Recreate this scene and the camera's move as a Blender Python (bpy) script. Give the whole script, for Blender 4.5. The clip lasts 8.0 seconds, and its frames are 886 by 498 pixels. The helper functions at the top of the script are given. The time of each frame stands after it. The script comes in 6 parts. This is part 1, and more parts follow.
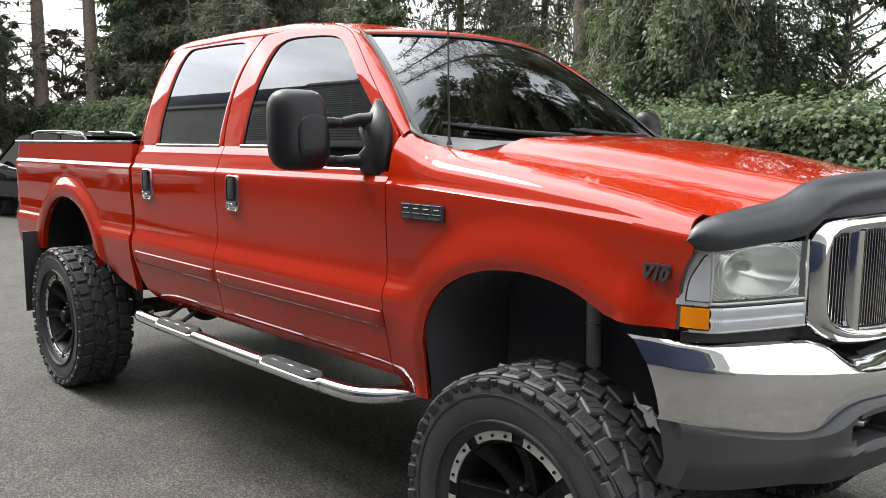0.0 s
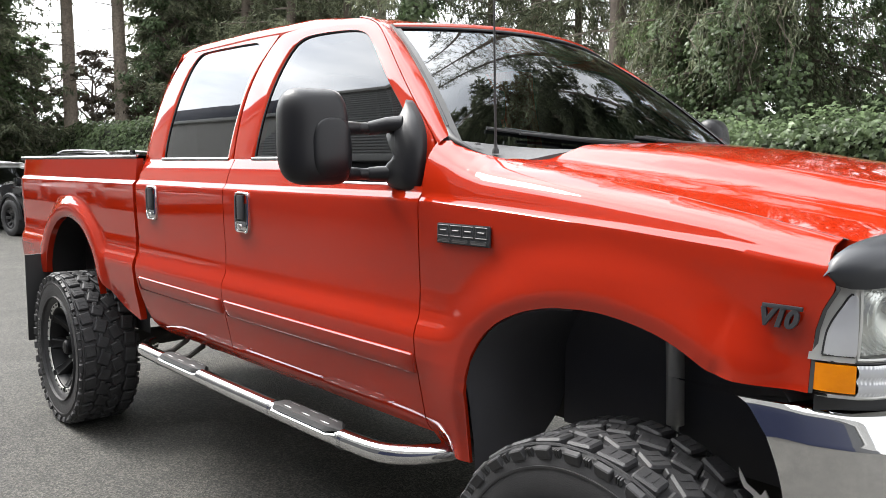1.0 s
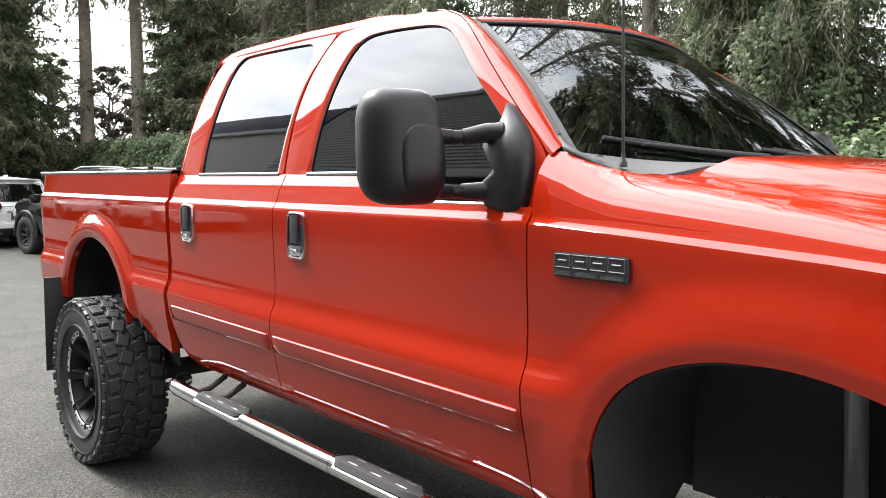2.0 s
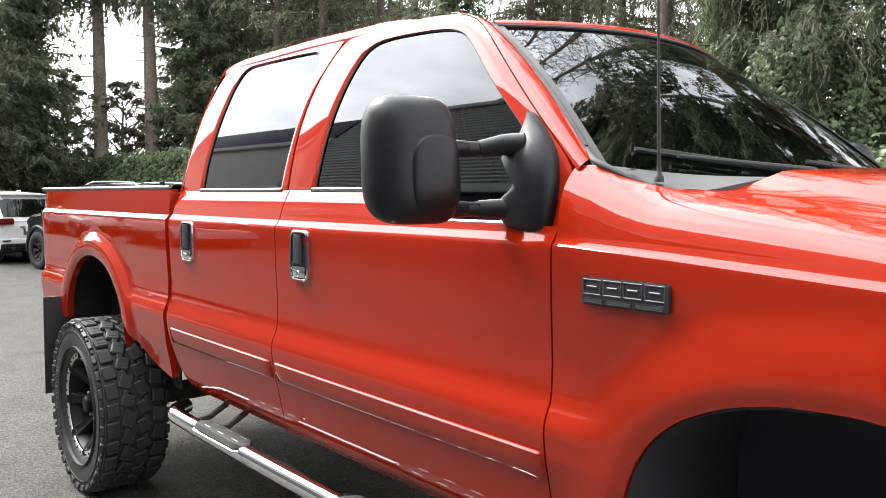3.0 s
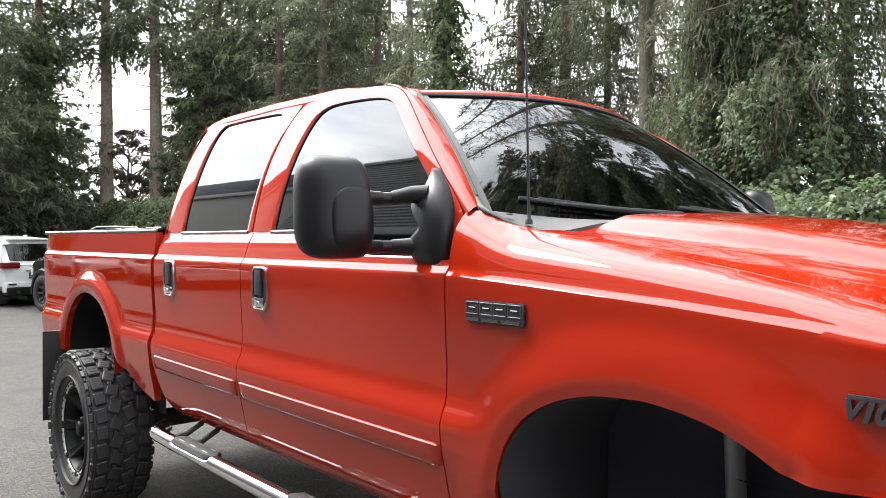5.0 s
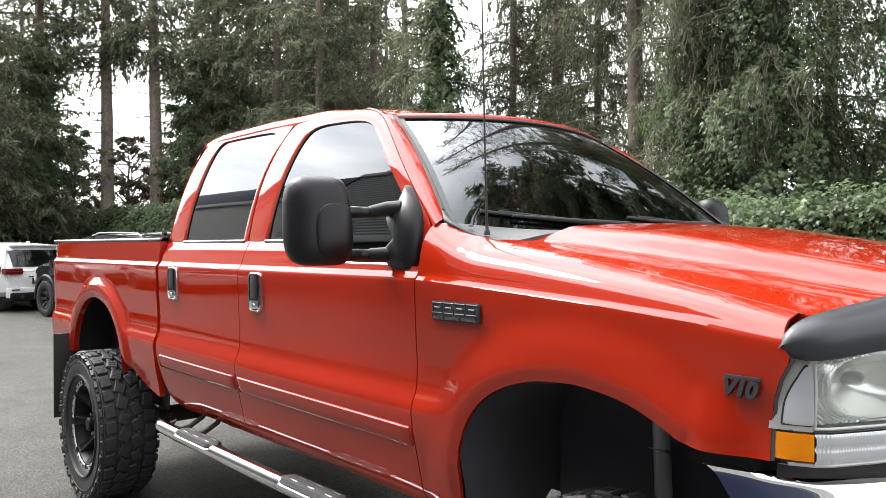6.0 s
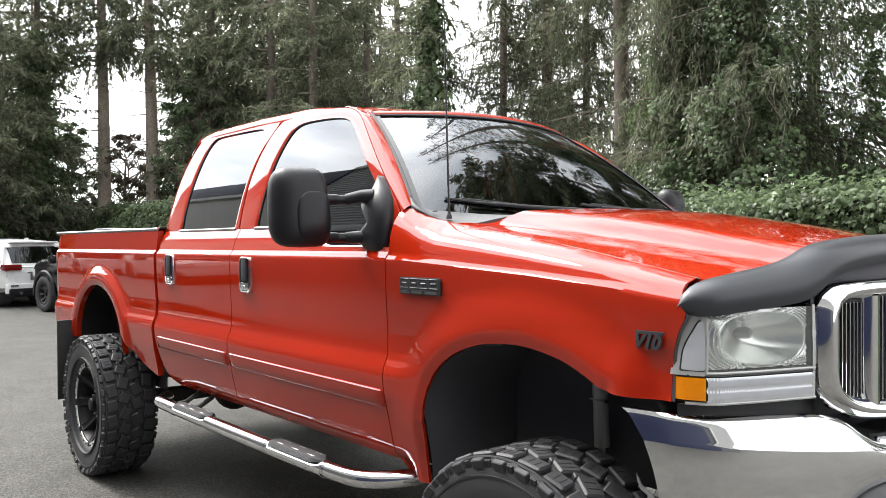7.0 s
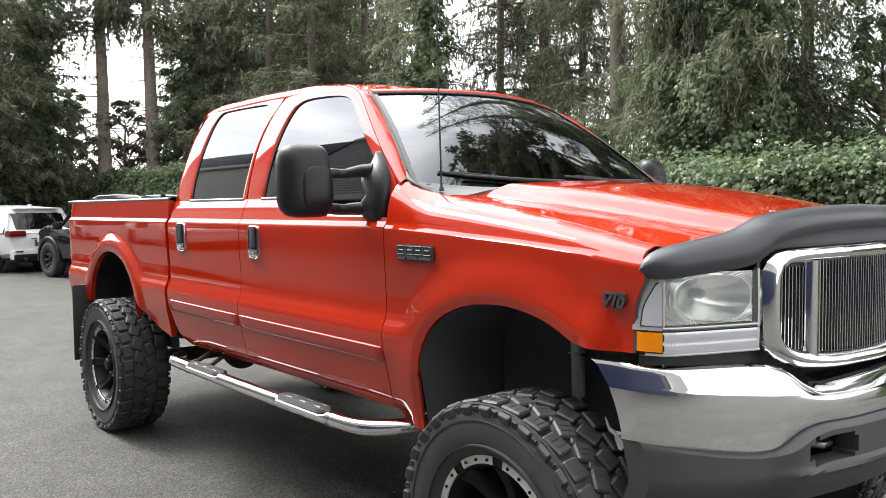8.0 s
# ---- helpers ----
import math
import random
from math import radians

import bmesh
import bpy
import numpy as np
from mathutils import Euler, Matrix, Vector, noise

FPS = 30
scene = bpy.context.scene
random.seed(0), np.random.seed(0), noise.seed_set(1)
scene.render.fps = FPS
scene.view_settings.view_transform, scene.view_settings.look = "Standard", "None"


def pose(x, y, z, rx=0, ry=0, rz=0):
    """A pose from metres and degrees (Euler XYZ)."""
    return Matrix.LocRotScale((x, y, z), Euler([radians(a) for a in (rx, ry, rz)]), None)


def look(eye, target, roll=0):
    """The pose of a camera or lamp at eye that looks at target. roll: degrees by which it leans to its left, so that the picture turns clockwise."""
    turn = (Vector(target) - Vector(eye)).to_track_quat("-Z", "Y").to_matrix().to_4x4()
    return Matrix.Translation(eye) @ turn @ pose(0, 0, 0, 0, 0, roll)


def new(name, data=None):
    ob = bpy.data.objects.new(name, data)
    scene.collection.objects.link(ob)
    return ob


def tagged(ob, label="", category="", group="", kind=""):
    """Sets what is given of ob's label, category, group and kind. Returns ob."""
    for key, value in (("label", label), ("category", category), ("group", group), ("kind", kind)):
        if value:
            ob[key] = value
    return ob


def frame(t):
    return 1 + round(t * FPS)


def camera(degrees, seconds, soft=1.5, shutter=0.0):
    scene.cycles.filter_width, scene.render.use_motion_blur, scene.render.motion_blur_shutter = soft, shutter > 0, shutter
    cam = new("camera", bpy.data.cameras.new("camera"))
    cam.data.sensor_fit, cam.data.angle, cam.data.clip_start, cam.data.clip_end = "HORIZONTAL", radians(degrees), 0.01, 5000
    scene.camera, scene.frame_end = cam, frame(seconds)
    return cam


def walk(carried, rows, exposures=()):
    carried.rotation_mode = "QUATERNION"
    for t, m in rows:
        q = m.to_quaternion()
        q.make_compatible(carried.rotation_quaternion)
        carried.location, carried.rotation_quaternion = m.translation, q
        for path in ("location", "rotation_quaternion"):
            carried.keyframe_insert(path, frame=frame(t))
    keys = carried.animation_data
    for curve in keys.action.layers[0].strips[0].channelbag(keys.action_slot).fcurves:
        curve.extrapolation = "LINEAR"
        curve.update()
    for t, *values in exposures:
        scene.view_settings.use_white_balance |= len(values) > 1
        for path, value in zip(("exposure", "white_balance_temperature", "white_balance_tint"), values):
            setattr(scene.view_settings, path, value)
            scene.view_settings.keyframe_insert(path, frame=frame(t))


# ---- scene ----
cam = camera(57.4, 8.0, 0.65)
PATH = [
    (0, (1.665, -2.891, 1.634), (0.232, -1.52, 1.38), 0.5),
    (0.5, (1.495, -2.715, 1.616), (0.031, -1.372, 1.39), 0.3),
    (1, (1.254, -2.569, 1.6), (-0.231, -1.245, 1.394), 0.3),
    (1.5, (0.95, -2.495, 1.589), (-0.551, -1.186, 1.4), 0.3),
    (1.7, (0.864, -2.501, 1.589), (-0.636, -1.189, 1.417), 0.5),
    (2.8, (0.584, -2.336, 1.614), (-0.944, -1.054, 1.471), 0.0),
    (3, (0.591, -2.338, 1.601), (-0.938, -1.055, 1.472), 0.3),
    (3.5, (0.687, -2.361, 1.58), (-0.851, -1.086, 1.49), 0.2),
    (4, (0.826, -2.413, 1.581), (-0.716, -1.14, 1.52), 0.1),
    (4.5, (0.964, -2.426, 1.589), (-0.578, -1.152, 1.551), 0.1),
    (5.8, (1.357, -2.525, 1.587), (-0.182, -1.249, 1.585), 0.1),
    (6, (1.428, -2.576, 1.608), (-0.112, -1.3, 1.595), -0.2),
    (6.5, (1.558, -2.641, 1.59), (0.023, -1.36, 1.579), -0.2),
    (7, (1.751, -2.704, 1.556), (0.216, -1.422, 1.536), -0.4),
    (7.5, (1.856, -2.784, 1.539), (0.321, -1.504, 1.469), -0.6),
    (8, (1.987, -2.869, 1.582), (0.455, -1.588, 1.473), -0.6),
]
walk(cam, [(t, look(eye, target, roll)) for t, eye, target, roll in PATH], [(0, 0.36), (1.0, 0.62), (1.7, 0.76), (3.0, 0.77), (5.0, 0.72), (6.5, 0.60), (8.0, 0.66)])

# ---- sky, sun ----
world = bpy.data.worlds.new("world")
scene.world = world
world.use_nodes = True
wn, wl = world.node_tree.nodes, world.node_tree.links
back = wn["Background"]
sky = wn.new("ShaderNodeTexSky")
sky.sky_type, sky.sun_disc = "NISHITA", False
sky.sun_elevation, sky.sun_rotation, sky.dust_density = radians(48.7), radians(256.0), 4.0
wtc = wn.new("ShaderNodeTexCoord")
wmap = wn.new("ShaderNodeMapping")
wmap.inputs["Scale"].default_value = (1.0, 1.0, 3.2)
cloud = wn.new("ShaderNodeTexNoise")
cloud.inputs["Scale"].default_value, cloud.inputs["Detail"].default_value = 3.2, 7.0
ramp = wn.new("ShaderNodeValToRGB")
ramp.color_ramp.elements[0].position, ramp.color_ramp.elements[0].color = 0.36, (15.0, 15.6, 16.6, 1)
ramp.color_ramp.elements[1].position, ramp.color_ramp.elements[1].color = 0.66, (25.0, 24.9, 24.7, 1)
wmix = wn.new("ShaderNodeMixRGB")
wmix.inputs[0].default_value = 0.85
# thin cloud is brighter towards the sun behind it
SUN_WAY = Vector((-0.64, -0.16, 0.75)).normalized()
toward = wn.new("ShaderNodeVectorMath")
toward.operation = "DOT_PRODUCT"
toward.inputs[1].default_value = SUN_WAY
wl.new(wtc.outputs["Generated"], toward.inputs[0])
glow = wn.new("ShaderNodeMapRange")
glow.interpolation_type = "SMOOTHERSTEP"
glow.inputs[1].default_value, glow.inputs[2].default_value, glow.inputs[3].default_value, glow.inputs[4].default_value = 0.45, 0.99, 1.08, 4.0
wl.new(toward.outputs["Value"], glow.inputs[0])
lit = wn.new("ShaderNodeVectorMath")
lit.operation = "SCALE"
wl.new(ramp.outputs[0], lit.inputs[0])
wl.new(glow.outputs[0], lit.inputs["Scale"])
for a, b in ((wtc.outputs["Generated"], wmap.inputs["Vector"]), (wmap.outputs[0], cloud.inputs["Vector"]), (cloud.outputs["Fac"], ramp.inputs[0]),
             (sky.outputs[0], wmix.inputs[1]), (lit.outputs[0], wmix.inputs[2]), (wmix.outputs[0], back.inputs[0])):
    wl.new(a, b)
back.inputs[1].default_value = 0.070

sun = new("sun", bpy.data.lights.new("sun", "SUN"))
sun.data.energy, sun.data.angle, sun.data.color = 2.9, radians(15), (1.0, 0.96, 0.9)
sun.matrix_world = look(SUN_WAY * 30, (0, 0, 0))


# ---- materials ----
def nodes_of(name):
    m = bpy.data.materials.new(name)
    m.use_nodes = True
    return m, m.node_tree.nodes, m.node_tree.links, m.node_tree.nodes["Principled BSDF"]


def stuff(name, dark, light, rough=0.5, metal=0.0, scale=6.0, fine=0.0, fine_scale=200.0, bump=0.0, bump_scale=80.0, rough_var=0.08, coat=0.0, spec=0.5, island=0.0, coat_ior=1.46):
    """A surface with coarse and fine variation between two colours, uneven roughness and fine relief."""
    m, n, l, p = nodes_of(name)
    tc = n.new("ShaderNodeTexCoord")
    big = n.new("ShaderNodeTexNoise")
    big.inputs["Scale"].default_value, big.inputs["Detail"].default_value = scale, 6
    l.new(tc.outputs["Object"], big.inputs["Vector"])
    mix = n.new("ShaderNodeMixRGB")
    mix.inputs[1].default_value, mix.inputs[2].default_value = (*dark, 1), (*light, 1)
    l.new(big.outputs["Fac"], mix.inputs[0])
    colour = mix.outputs[0]
    if fine:
        small = n.new("ShaderNodeTexNoise")
        small.inputs["Scale"].default_value, small.inputs["Detail"].default_value = fine_scale, 3
        l.new(tc.outputs["Object"], small.inputs["Vector"])
        over = n.new("ShaderNodeMixRGB")
        over.blend_type = "OVERLAY"
        over.inputs[0].default_value = fine
        l.new(colour, over.inputs[1])
        l.new(small.outputs["Fac"], over.inputs[2])
        colour = over.outputs[0]
    if island:
        geo = n.new("ShaderNodeNewGeometry")
        hsv = n.new("ShaderNodeHueSaturation")
        rng = n.new("ShaderNodeMapRange")
        rng.inputs[3].default_value, rng.inputs[4].default_value = 1 - island, 1 + island
        l.new(geo.outputs["Random Per Island"], rng.inputs[0])
        l.new(rng.outputs[0], hsv.inputs["Value"])
        l.new(colour, hsv.inputs["Color"])
        colour = hsv.outputs[0]
    l.new(colour, p.inputs["Base Color"])
    r = n.new("ShaderNodeMapRange")
    r.inputs[3].default_value, r.inputs[4].default_value = max(0, rough - rough_var), min(1, rough + rough_var)
    l.new(big.outputs["Fac"], r.inputs[0])
    l.new(r.outputs[0], p.inputs["Roughness"])
    p.inputs["Metallic"].default_value = metal
    p.inputs["Specular IOR Level"].default_value = spec
    p.inputs["Coat Weight"].default_value = coat
    p.inputs["Coat Roughness"].default_value = 0.028
    p.inputs["Coat IOR"].default_value = coat_ior
    if bump:
        grain = n.new("ShaderNodeTexNoise")
        grain.inputs["Scale"].default_value, grain.inputs["Detail"].default_value = bump_scale, 4
        l.new(tc.outputs["Object"], grain.inputs["Vector"])
        b = n.new("ShaderNodeBump")
        b.inputs["Strength"].default_value, b.inputs["Distance"].default_value = bump, 0.01
        l.new(grain.outputs["Fac"], b.inputs["Height"])
        l.new(b.outputs[0], p.inputs["Normal"])
    return m


def pane(name, tint, ior, haze=0.0):
    """Thin glass: what lies behind shows through the tint, with mirror reflection by angle; haze: a milky, aged share."""
    m, n, l, p = nodes_of(name)
    n.remove(p)
    out = n["Material Output"]
    clear, gloss, mix, fres = n.new("ShaderNodeBsdfTransparent"), n.new("ShaderNodeBsdfGlossy"), n.new("ShaderNodeMixShader"), n.new("ShaderNodeFresnel")
    clear.inputs[0].default_value = (*tint, 1)
    gloss.inputs["Roughness"].default_value = 0.015
    gloss.inputs["Color"].default_value = (0.93, 0.96, 1.0, 1)
    fres.inputs["IOR"].default_value = ior
    for a, b in ((fres.outputs[0], mix.inputs[0]), (clear.outputs[0], mix.inputs[1]), (gloss.outputs[0], mix.inputs[2]), (mix.outputs[0], out.inputs[0])):
        l.new(a, b)
    if haze:
        milk, add = n.new("ShaderNodeBsdfDiffuse"), n.new("ShaderNodeMixShader")
        milk.inputs[0].default_value = (0.8, 0.8, 0.76, 1)
        add.inputs[0].default_value = haze
        l.new(mix.outputs[0], add.inputs[1])
        l.new(milk.outputs[0], add.inputs[2])
        l.new(add.outputs[0], out.inputs[0])
    return m


def asphalt_material():
    m, n, l, p = nodes_of("asphalt")
    tc = n.new("ShaderNodeTexCoord")

    def noise_tex(scale, detail):
        t = n.new("ShaderNodeTexNoise")
        t.inputs["Scale"].default_value, t.inputs["Detail"].default_value = scale, detail
        l.new(tc.outputs["Object"], t.inputs["Vector"])
        return t.outputs["Fac"]

    def ramp_of(fac, stops):
        r = n.new("ShaderNodeValToRGB")
        while len(r.color_ramp.elements) < len(stops):
            r.color_ramp.elements.new(0.5)
        for e, (at, v) in zip(r.color_ramp.elements, stops):
            e.position, e.color = at, (v[0], v[1], v[2], 1)
        l.new(fac, r.inputs[0])
        return r.outputs[0]

    def mixed(kind, fac, a, b):
        x = n.new("ShaderNodeMixRGB")
        x.blend_type = kind
        x.inputs[0].default_value = fac
        l.new(a, x.inputs[1])
        l.new(b, x.inputs[2])
        return x.outputs[0]

    stones = n.new("ShaderNodeTexVoronoi")
    stones.inputs["Scale"].default_value = 120
    l.new(tc.outputs["Object"], stones.inputs["Vector"])
    sep = n.new("ShaderNodeSeparateColor")
    l.new(stones.outputs["Color"], sep.inputs[0])
    base = ramp_of(noise_tex(0.5, 6), [(0.3, (0.049, 0.048, 0.045)), (0.7, (0.068, 0.066, 0.062))])
    chips = ramp_of(sep.outputs[0], [(0.0, (0.18, 0.18, 0.19)), (0.6, (0.48, 0.48, 0.46)), (0.94, (0.95, 0.92, 0.85))])
    patches = ramp_of(noise_tex(2.6, 5), [(0.35, (0.42, 0.42, 0.42)), (0.65, (0.58, 0.58, 0.57))])
    colour = mixed("OVERLAY", 0.8, mixed("OVERLAY", 1.0, base, chips), patches)
    l.new(colour, p.inputs["Base Color"])
    p.inputs["Roughness"].default_value = 0.85
    b = n.new("ShaderNodeBump")
    b.inputs["Strength"].default_value, b.inputs["Distance"].default_value = 0.7, 0.005
    l.new(stones.outputs["Distance"], b.inputs["Height"])
    l.new(b.outputs[0], p.inputs["Normal"])
    return m


def leaf_material(name, dark, light, island=0.35, rough=0.5):
    m = stuff(name, dark, light, rough, scale=0.6, island=island, spec=0.38)
    n, l = m.node_tree.nodes, m.node_tree.links
    p = n["Principled BSDF"]
    through_light, mix = n.new("ShaderNodeBsdfTranslucent"), n.new("ShaderNodeMixShader")
    l.new(p.inputs["Base Color"].links[0].from_socket, through_light.inputs[0])
    mix.inputs[0].default_value = 0.45
    l.new(p.outputs[0], mix.inputs[1])
    l.new(through_light.outputs[0], mix.inputs[2])
    l.new(mix.outputs[0], n["Material Output"].inputs[0])
    return m


RED = stuff("red_paint", (0.365, 0.0178, 0.0034), (0.400, 0.0215, 0.0054), 0.5, scale=1.5, fine=0.05, fine_scale=900, coat=1.0, spec=0.0, rough_var=0.03, coat_ior=1.58)
CHROME = stuff("chrome", (0.78, 0.78, 0.79), (0.86, 0.86, 0.86), 0.06, 1.0, scale=5, rough_var=0.03)
STEEL = stuff("brushed_steel", (0.42, 0.42, 0.42), (0.6, 0.6, 0.6), 0.3, 1.0, scale=20)
PLASTIC = stuff("black_plastic", (0.010, 0.010, 0.012), (0.015, 0.015, 0.017), 0.36, scale=8, bump=0.12, bump_scale=900, spec=0.35)
SMOKE = stuff("smoked_plastic", (0.034, 0.036, 0.041), (0.048, 0.050, 0.056), 0.36, scale=5, rough_var=0.05)
GREY = stuff("grey_plastic", (0.050, 0.050, 0.052), (0.068, 0.068, 0.069), 0.5, scale=5, fine=0.2, fine_scale=60, bump=0.1, bump_scale=500)
COWL = stuff("weathered_plastic", (0.065, 0.065, 0.067), (0.10, 0.10, 0.10), 0.5, scale=9, bump=0.1, bump_scale=400)
RUBBER = stuff("tyre_rubber", (0.028, 0.028, 0.030), (0.056, 0.055, 0.057), 0.52, scale=14, fine=0.3, fine_scale=120, bump=0.2, bump_scale=300)
SEAL = stuff("rubber_seal", (0.018, 0.018, 0.019), (0.030, 0.030, 0.031), 0.55, scale=20)
BLACK = stuff("black_wheel_paint", (0.008, 0.008, 0.009), (0.013, 0.013, 0.014), 0.5, scale=10, spec=0.25)
UNDER = stuff("dirty_chassis", (0.03, 0.028, 0.026), (0.06, 0.055, 0.05), 0.8, scale=9, bump=0.3)
LINER = stuff("wheel_well_liner", (0.090, 0.089, 0.096), (0.122, 0.120, 0.130), 0.9, scale=6)
PLATE = stuff("machined_ring", (0.60, 0.60, 0.57), (0.72, 0.71, 0.68), 0.5, 0.3, scale=30)
TRIM = stuff("pale_trim", (0.62, 0.60, 0.58), (0.75, 0.73, 0.71), 0.2, 0.2, scale=9)
AMBER = stuff("amber_lens", (0.86, 0.24, 0.002), (0.98, 0.32, 0.004), 0.15, scale=60, bump=0.1, bump_scale=120, coat=0.3, spec=0.3)
LENS = stuff("ribbed_lens", (0.70, 0.71, 0.73), (0.82, 0.83, 0.85), 0.14, 0.25, scale=30, coat=0.8)
CLOTH = stuff("dark_upholstery", (0.03, 0.03, 0.032), (0.05, 0.05, 0.052), 0.9, scale=12, bump=0.2)
GLASS_SIDE = pane("tinted_glass", (0.05, 0.055, 0.06), 1.56)
GLASS_FRONT = pane("windshield_glass", (0.30, 0.35, 0.35), 1.95)
GLASS_LAMP = pane("lamp_glass", (0.97, 0.98, 0.97), 1.45, 0.09)
SILVER = stuff("silvered_reflector", (0.88, 0.89, 0.86), (0.95, 0.96, 0.93), 0.22, 0.70, scale=20)
LAMP_FRAME = stuff("grey_lamp_frame", (0.50, 0.50, 0.48), (0.62, 0.62, 0.59), 0.35, 0.2, scale=15)
ASPHALT = asphalt_material()


# ---- mesh helpers ----
def attach(name, me, material, parent=None, label="", angle=38):
    me.materials.append(material)
    me.shade_smooth()
    me.set_sharp_from_angle(angle=radians(angle))
    ob = new(name, me)
    if parent:
        ob.parent = parent
    if label:
        tagged(ob, label)
    return ob


def part(name, bm, material, parent=None, label="", angle=38, out=None):
    """Links a bmesh as one mesh; out: the side to which its faces look."""
    bmesh.ops.recalc_face_normals(bm, faces=bm.faces)
    if out is not None and sum((f.normal * f.calc_area() for f in bm.faces), Vector()).dot(Vector(out)) < 0:
        bmesh.ops.reverse_faces(bm, faces=bm.faces)
    me = bpy.data.meshes.new(name)
    bm.to_mesh(me)
    bm.free()
    return attach(name, me, material, parent, label, angle)


def grid_into(bm, P, cu=False, cv=False):
    nu, nv = len(P), len(P[0])
    vs = [[bm.verts.new(tuple(float(c) for c in p)) for p in row] for row in P]
    for i in range(nu if cu else nu - 1):
        for j in range(nv if cv else nv - 1):
            a, b, c, d = vs[i][j], vs[(i + 1) % nu][j], vs[(i + 1) % nu][(j + 1) % nv], vs[i][(j + 1) % nv]
            bm.faces.new((a, b, c, d))
    return vs


def sheet(name, P, material, parent=None, rim=None, label="", cu=False, cv=False, angle=38, out=None):
    """A sheet over a grid of points; rim: the way its free edges are folded over."""
    bm = bmesh.new()
    grid_into(bm, P, cu, cv)
    bmesh.ops.remove_doubles(bm, verts=bm.verts, dist=2e-5)
    bmesh.ops.dissolve_degenerate(bm, dist=2e-5, edges=bm.edges)
    if rim:
        got = bmesh.ops.extrude_edge_only(bm, edges=[e for e in bm.edges if e.is_boundary])
        bmesh.ops.translate(bm, verts=[g for g in got["geom"] if isinstance(g, bmesh.types.BMVert)], vec=rim)
    return part(name, bm, material, parent, label, angle, out)


def tube_into(bm, pts, r, n=12, caps=True):
    pts = [Vector(p) for p in pts]
    radii = r if isinstance(r, (list, tuple)) else [r] * len(pts)
    side, rings = None, []
    for i, p in enumerate(pts):
        way = (pts[min(i + 1, len(pts) - 1)] - pts[max(i - 1, 0)]).normalized()
        if side is None:
            side = way.orthogonal().normalized()
        side = (side - way * side.dot(way)).normalized()
        up = way.cross(side)
        rings.append([p + (side * math.cos(2 * math.pi * k / n) + up * math.sin(2 * math.pi * k / n)) * radii[i] for k in range(n)])
    vs = grid_into(bm, rings, cv=True)
    if caps:
        bm.faces.new(vs[0])
        bm.faces.new(vs[-1])


def tube(name, pts, r, material, parent=None, n=12, label=""):
    bm = bmesh.new()
    tube_into(bm, pts, r, n)
    return part(name, bm, material, parent, label)


def box_into(bm, lo, hi, bevel=0.0, segments=2, m=None):
    got = bmesh.ops.create_cube(bm, size=1)["verts"]
    for v in got:
        v.co = Vector([(a + b) / 2 + c * (b - a) for a, b, c in zip(lo, hi, v.co)])
    if m is not None:
        bmesh.ops.transform(bm, matrix=m, verts=got)
    if bevel:
        edges = list({e for v in got for e in v.link_edges})
        bmesh.ops.bevel(bm, geom=edges, offset=bevel, segments=segments, affect="EDGES", profile=0.6)


def block(name, lo, hi, material, parent=None, bevel=0.01, label="", segments=2, m=None):
    bm = bmesh.new()
    box_into(bm, lo, hi, bevel, segments, m)
    return part(name, bm, material, parent, label)


def lathe_into(bm, profile, n=48):
    """Spins (radius, y) points round the y axis."""
    P = [[(r * math.cos(2 * math.pi * k / n), y, r * math.sin(2 * math.pi * k / n)) for k in range(n)] for r, y in profile]
    grid_into(bm, P, cv=True)


def along(poly, n):
    """n points at even steps along a polyline."""
    p = np.array(poly, float)
    d = np.concatenate([[0], np.cumsum(np.linalg.norm(np.diff(p, axis=0), axis=1))])
    q = np.linspace(0, d[-1], n)
    return np.stack([np.interp(q, d, p[:, k]) for k in range(p.shape[1])], 1)


def smooth_line(poly, n, times=3):
    p = np.array(poly, float)
    for _ in range(times):
        q = [p[0]]
        for a, b in zip(p[:-1], p[1:]):
            q += [a * 0.75 + b * 0.25, a * 0.25 + b * 0.75]
        p = np.array(q + [p[-1]])
    return along(p, n)


def curve(x, pts):
    return float(np.interp(x, [p[0] for p in pts], [p[1] for p in pts]))


def bend(x, pts):
    """Smooth curve through points, without overshoot."""
    xs, ys = [p[0] for p in pts], [p[1] for p in pts]
    d = [(b - a) / (v - u) for a, b, u, v in zip(ys[:-1], ys[1:], xs[:-1], xs[1:])]
    m = [d[0]] + [0.0 if a * b <= 0 else 2 * a * b / (a + b) for a, b in zip(d[:-1], d[1:])] + [d[-1]]
    x = min(max(x, xs[0]), xs[-1])
    i = min(len(d) - 1, max(0, int(np.searchsorted(xs, x)) - 1))
    h = xs[i + 1] - xs[i]
    t = (x - xs[i]) / h
    return (2 * t ** 3 - 3 * t * t + 1) * ys[i] + (t ** 3 - 2 * t * t + t) * h * m[i] + (3 * t * t - 2 * t ** 3) * ys[i + 1] + (t ** 3 - t * t) * h * m[i + 1]


def ease(t):
    t = min(1.0, max(0.0, t))
    return t * t * (3 - 2 * t)


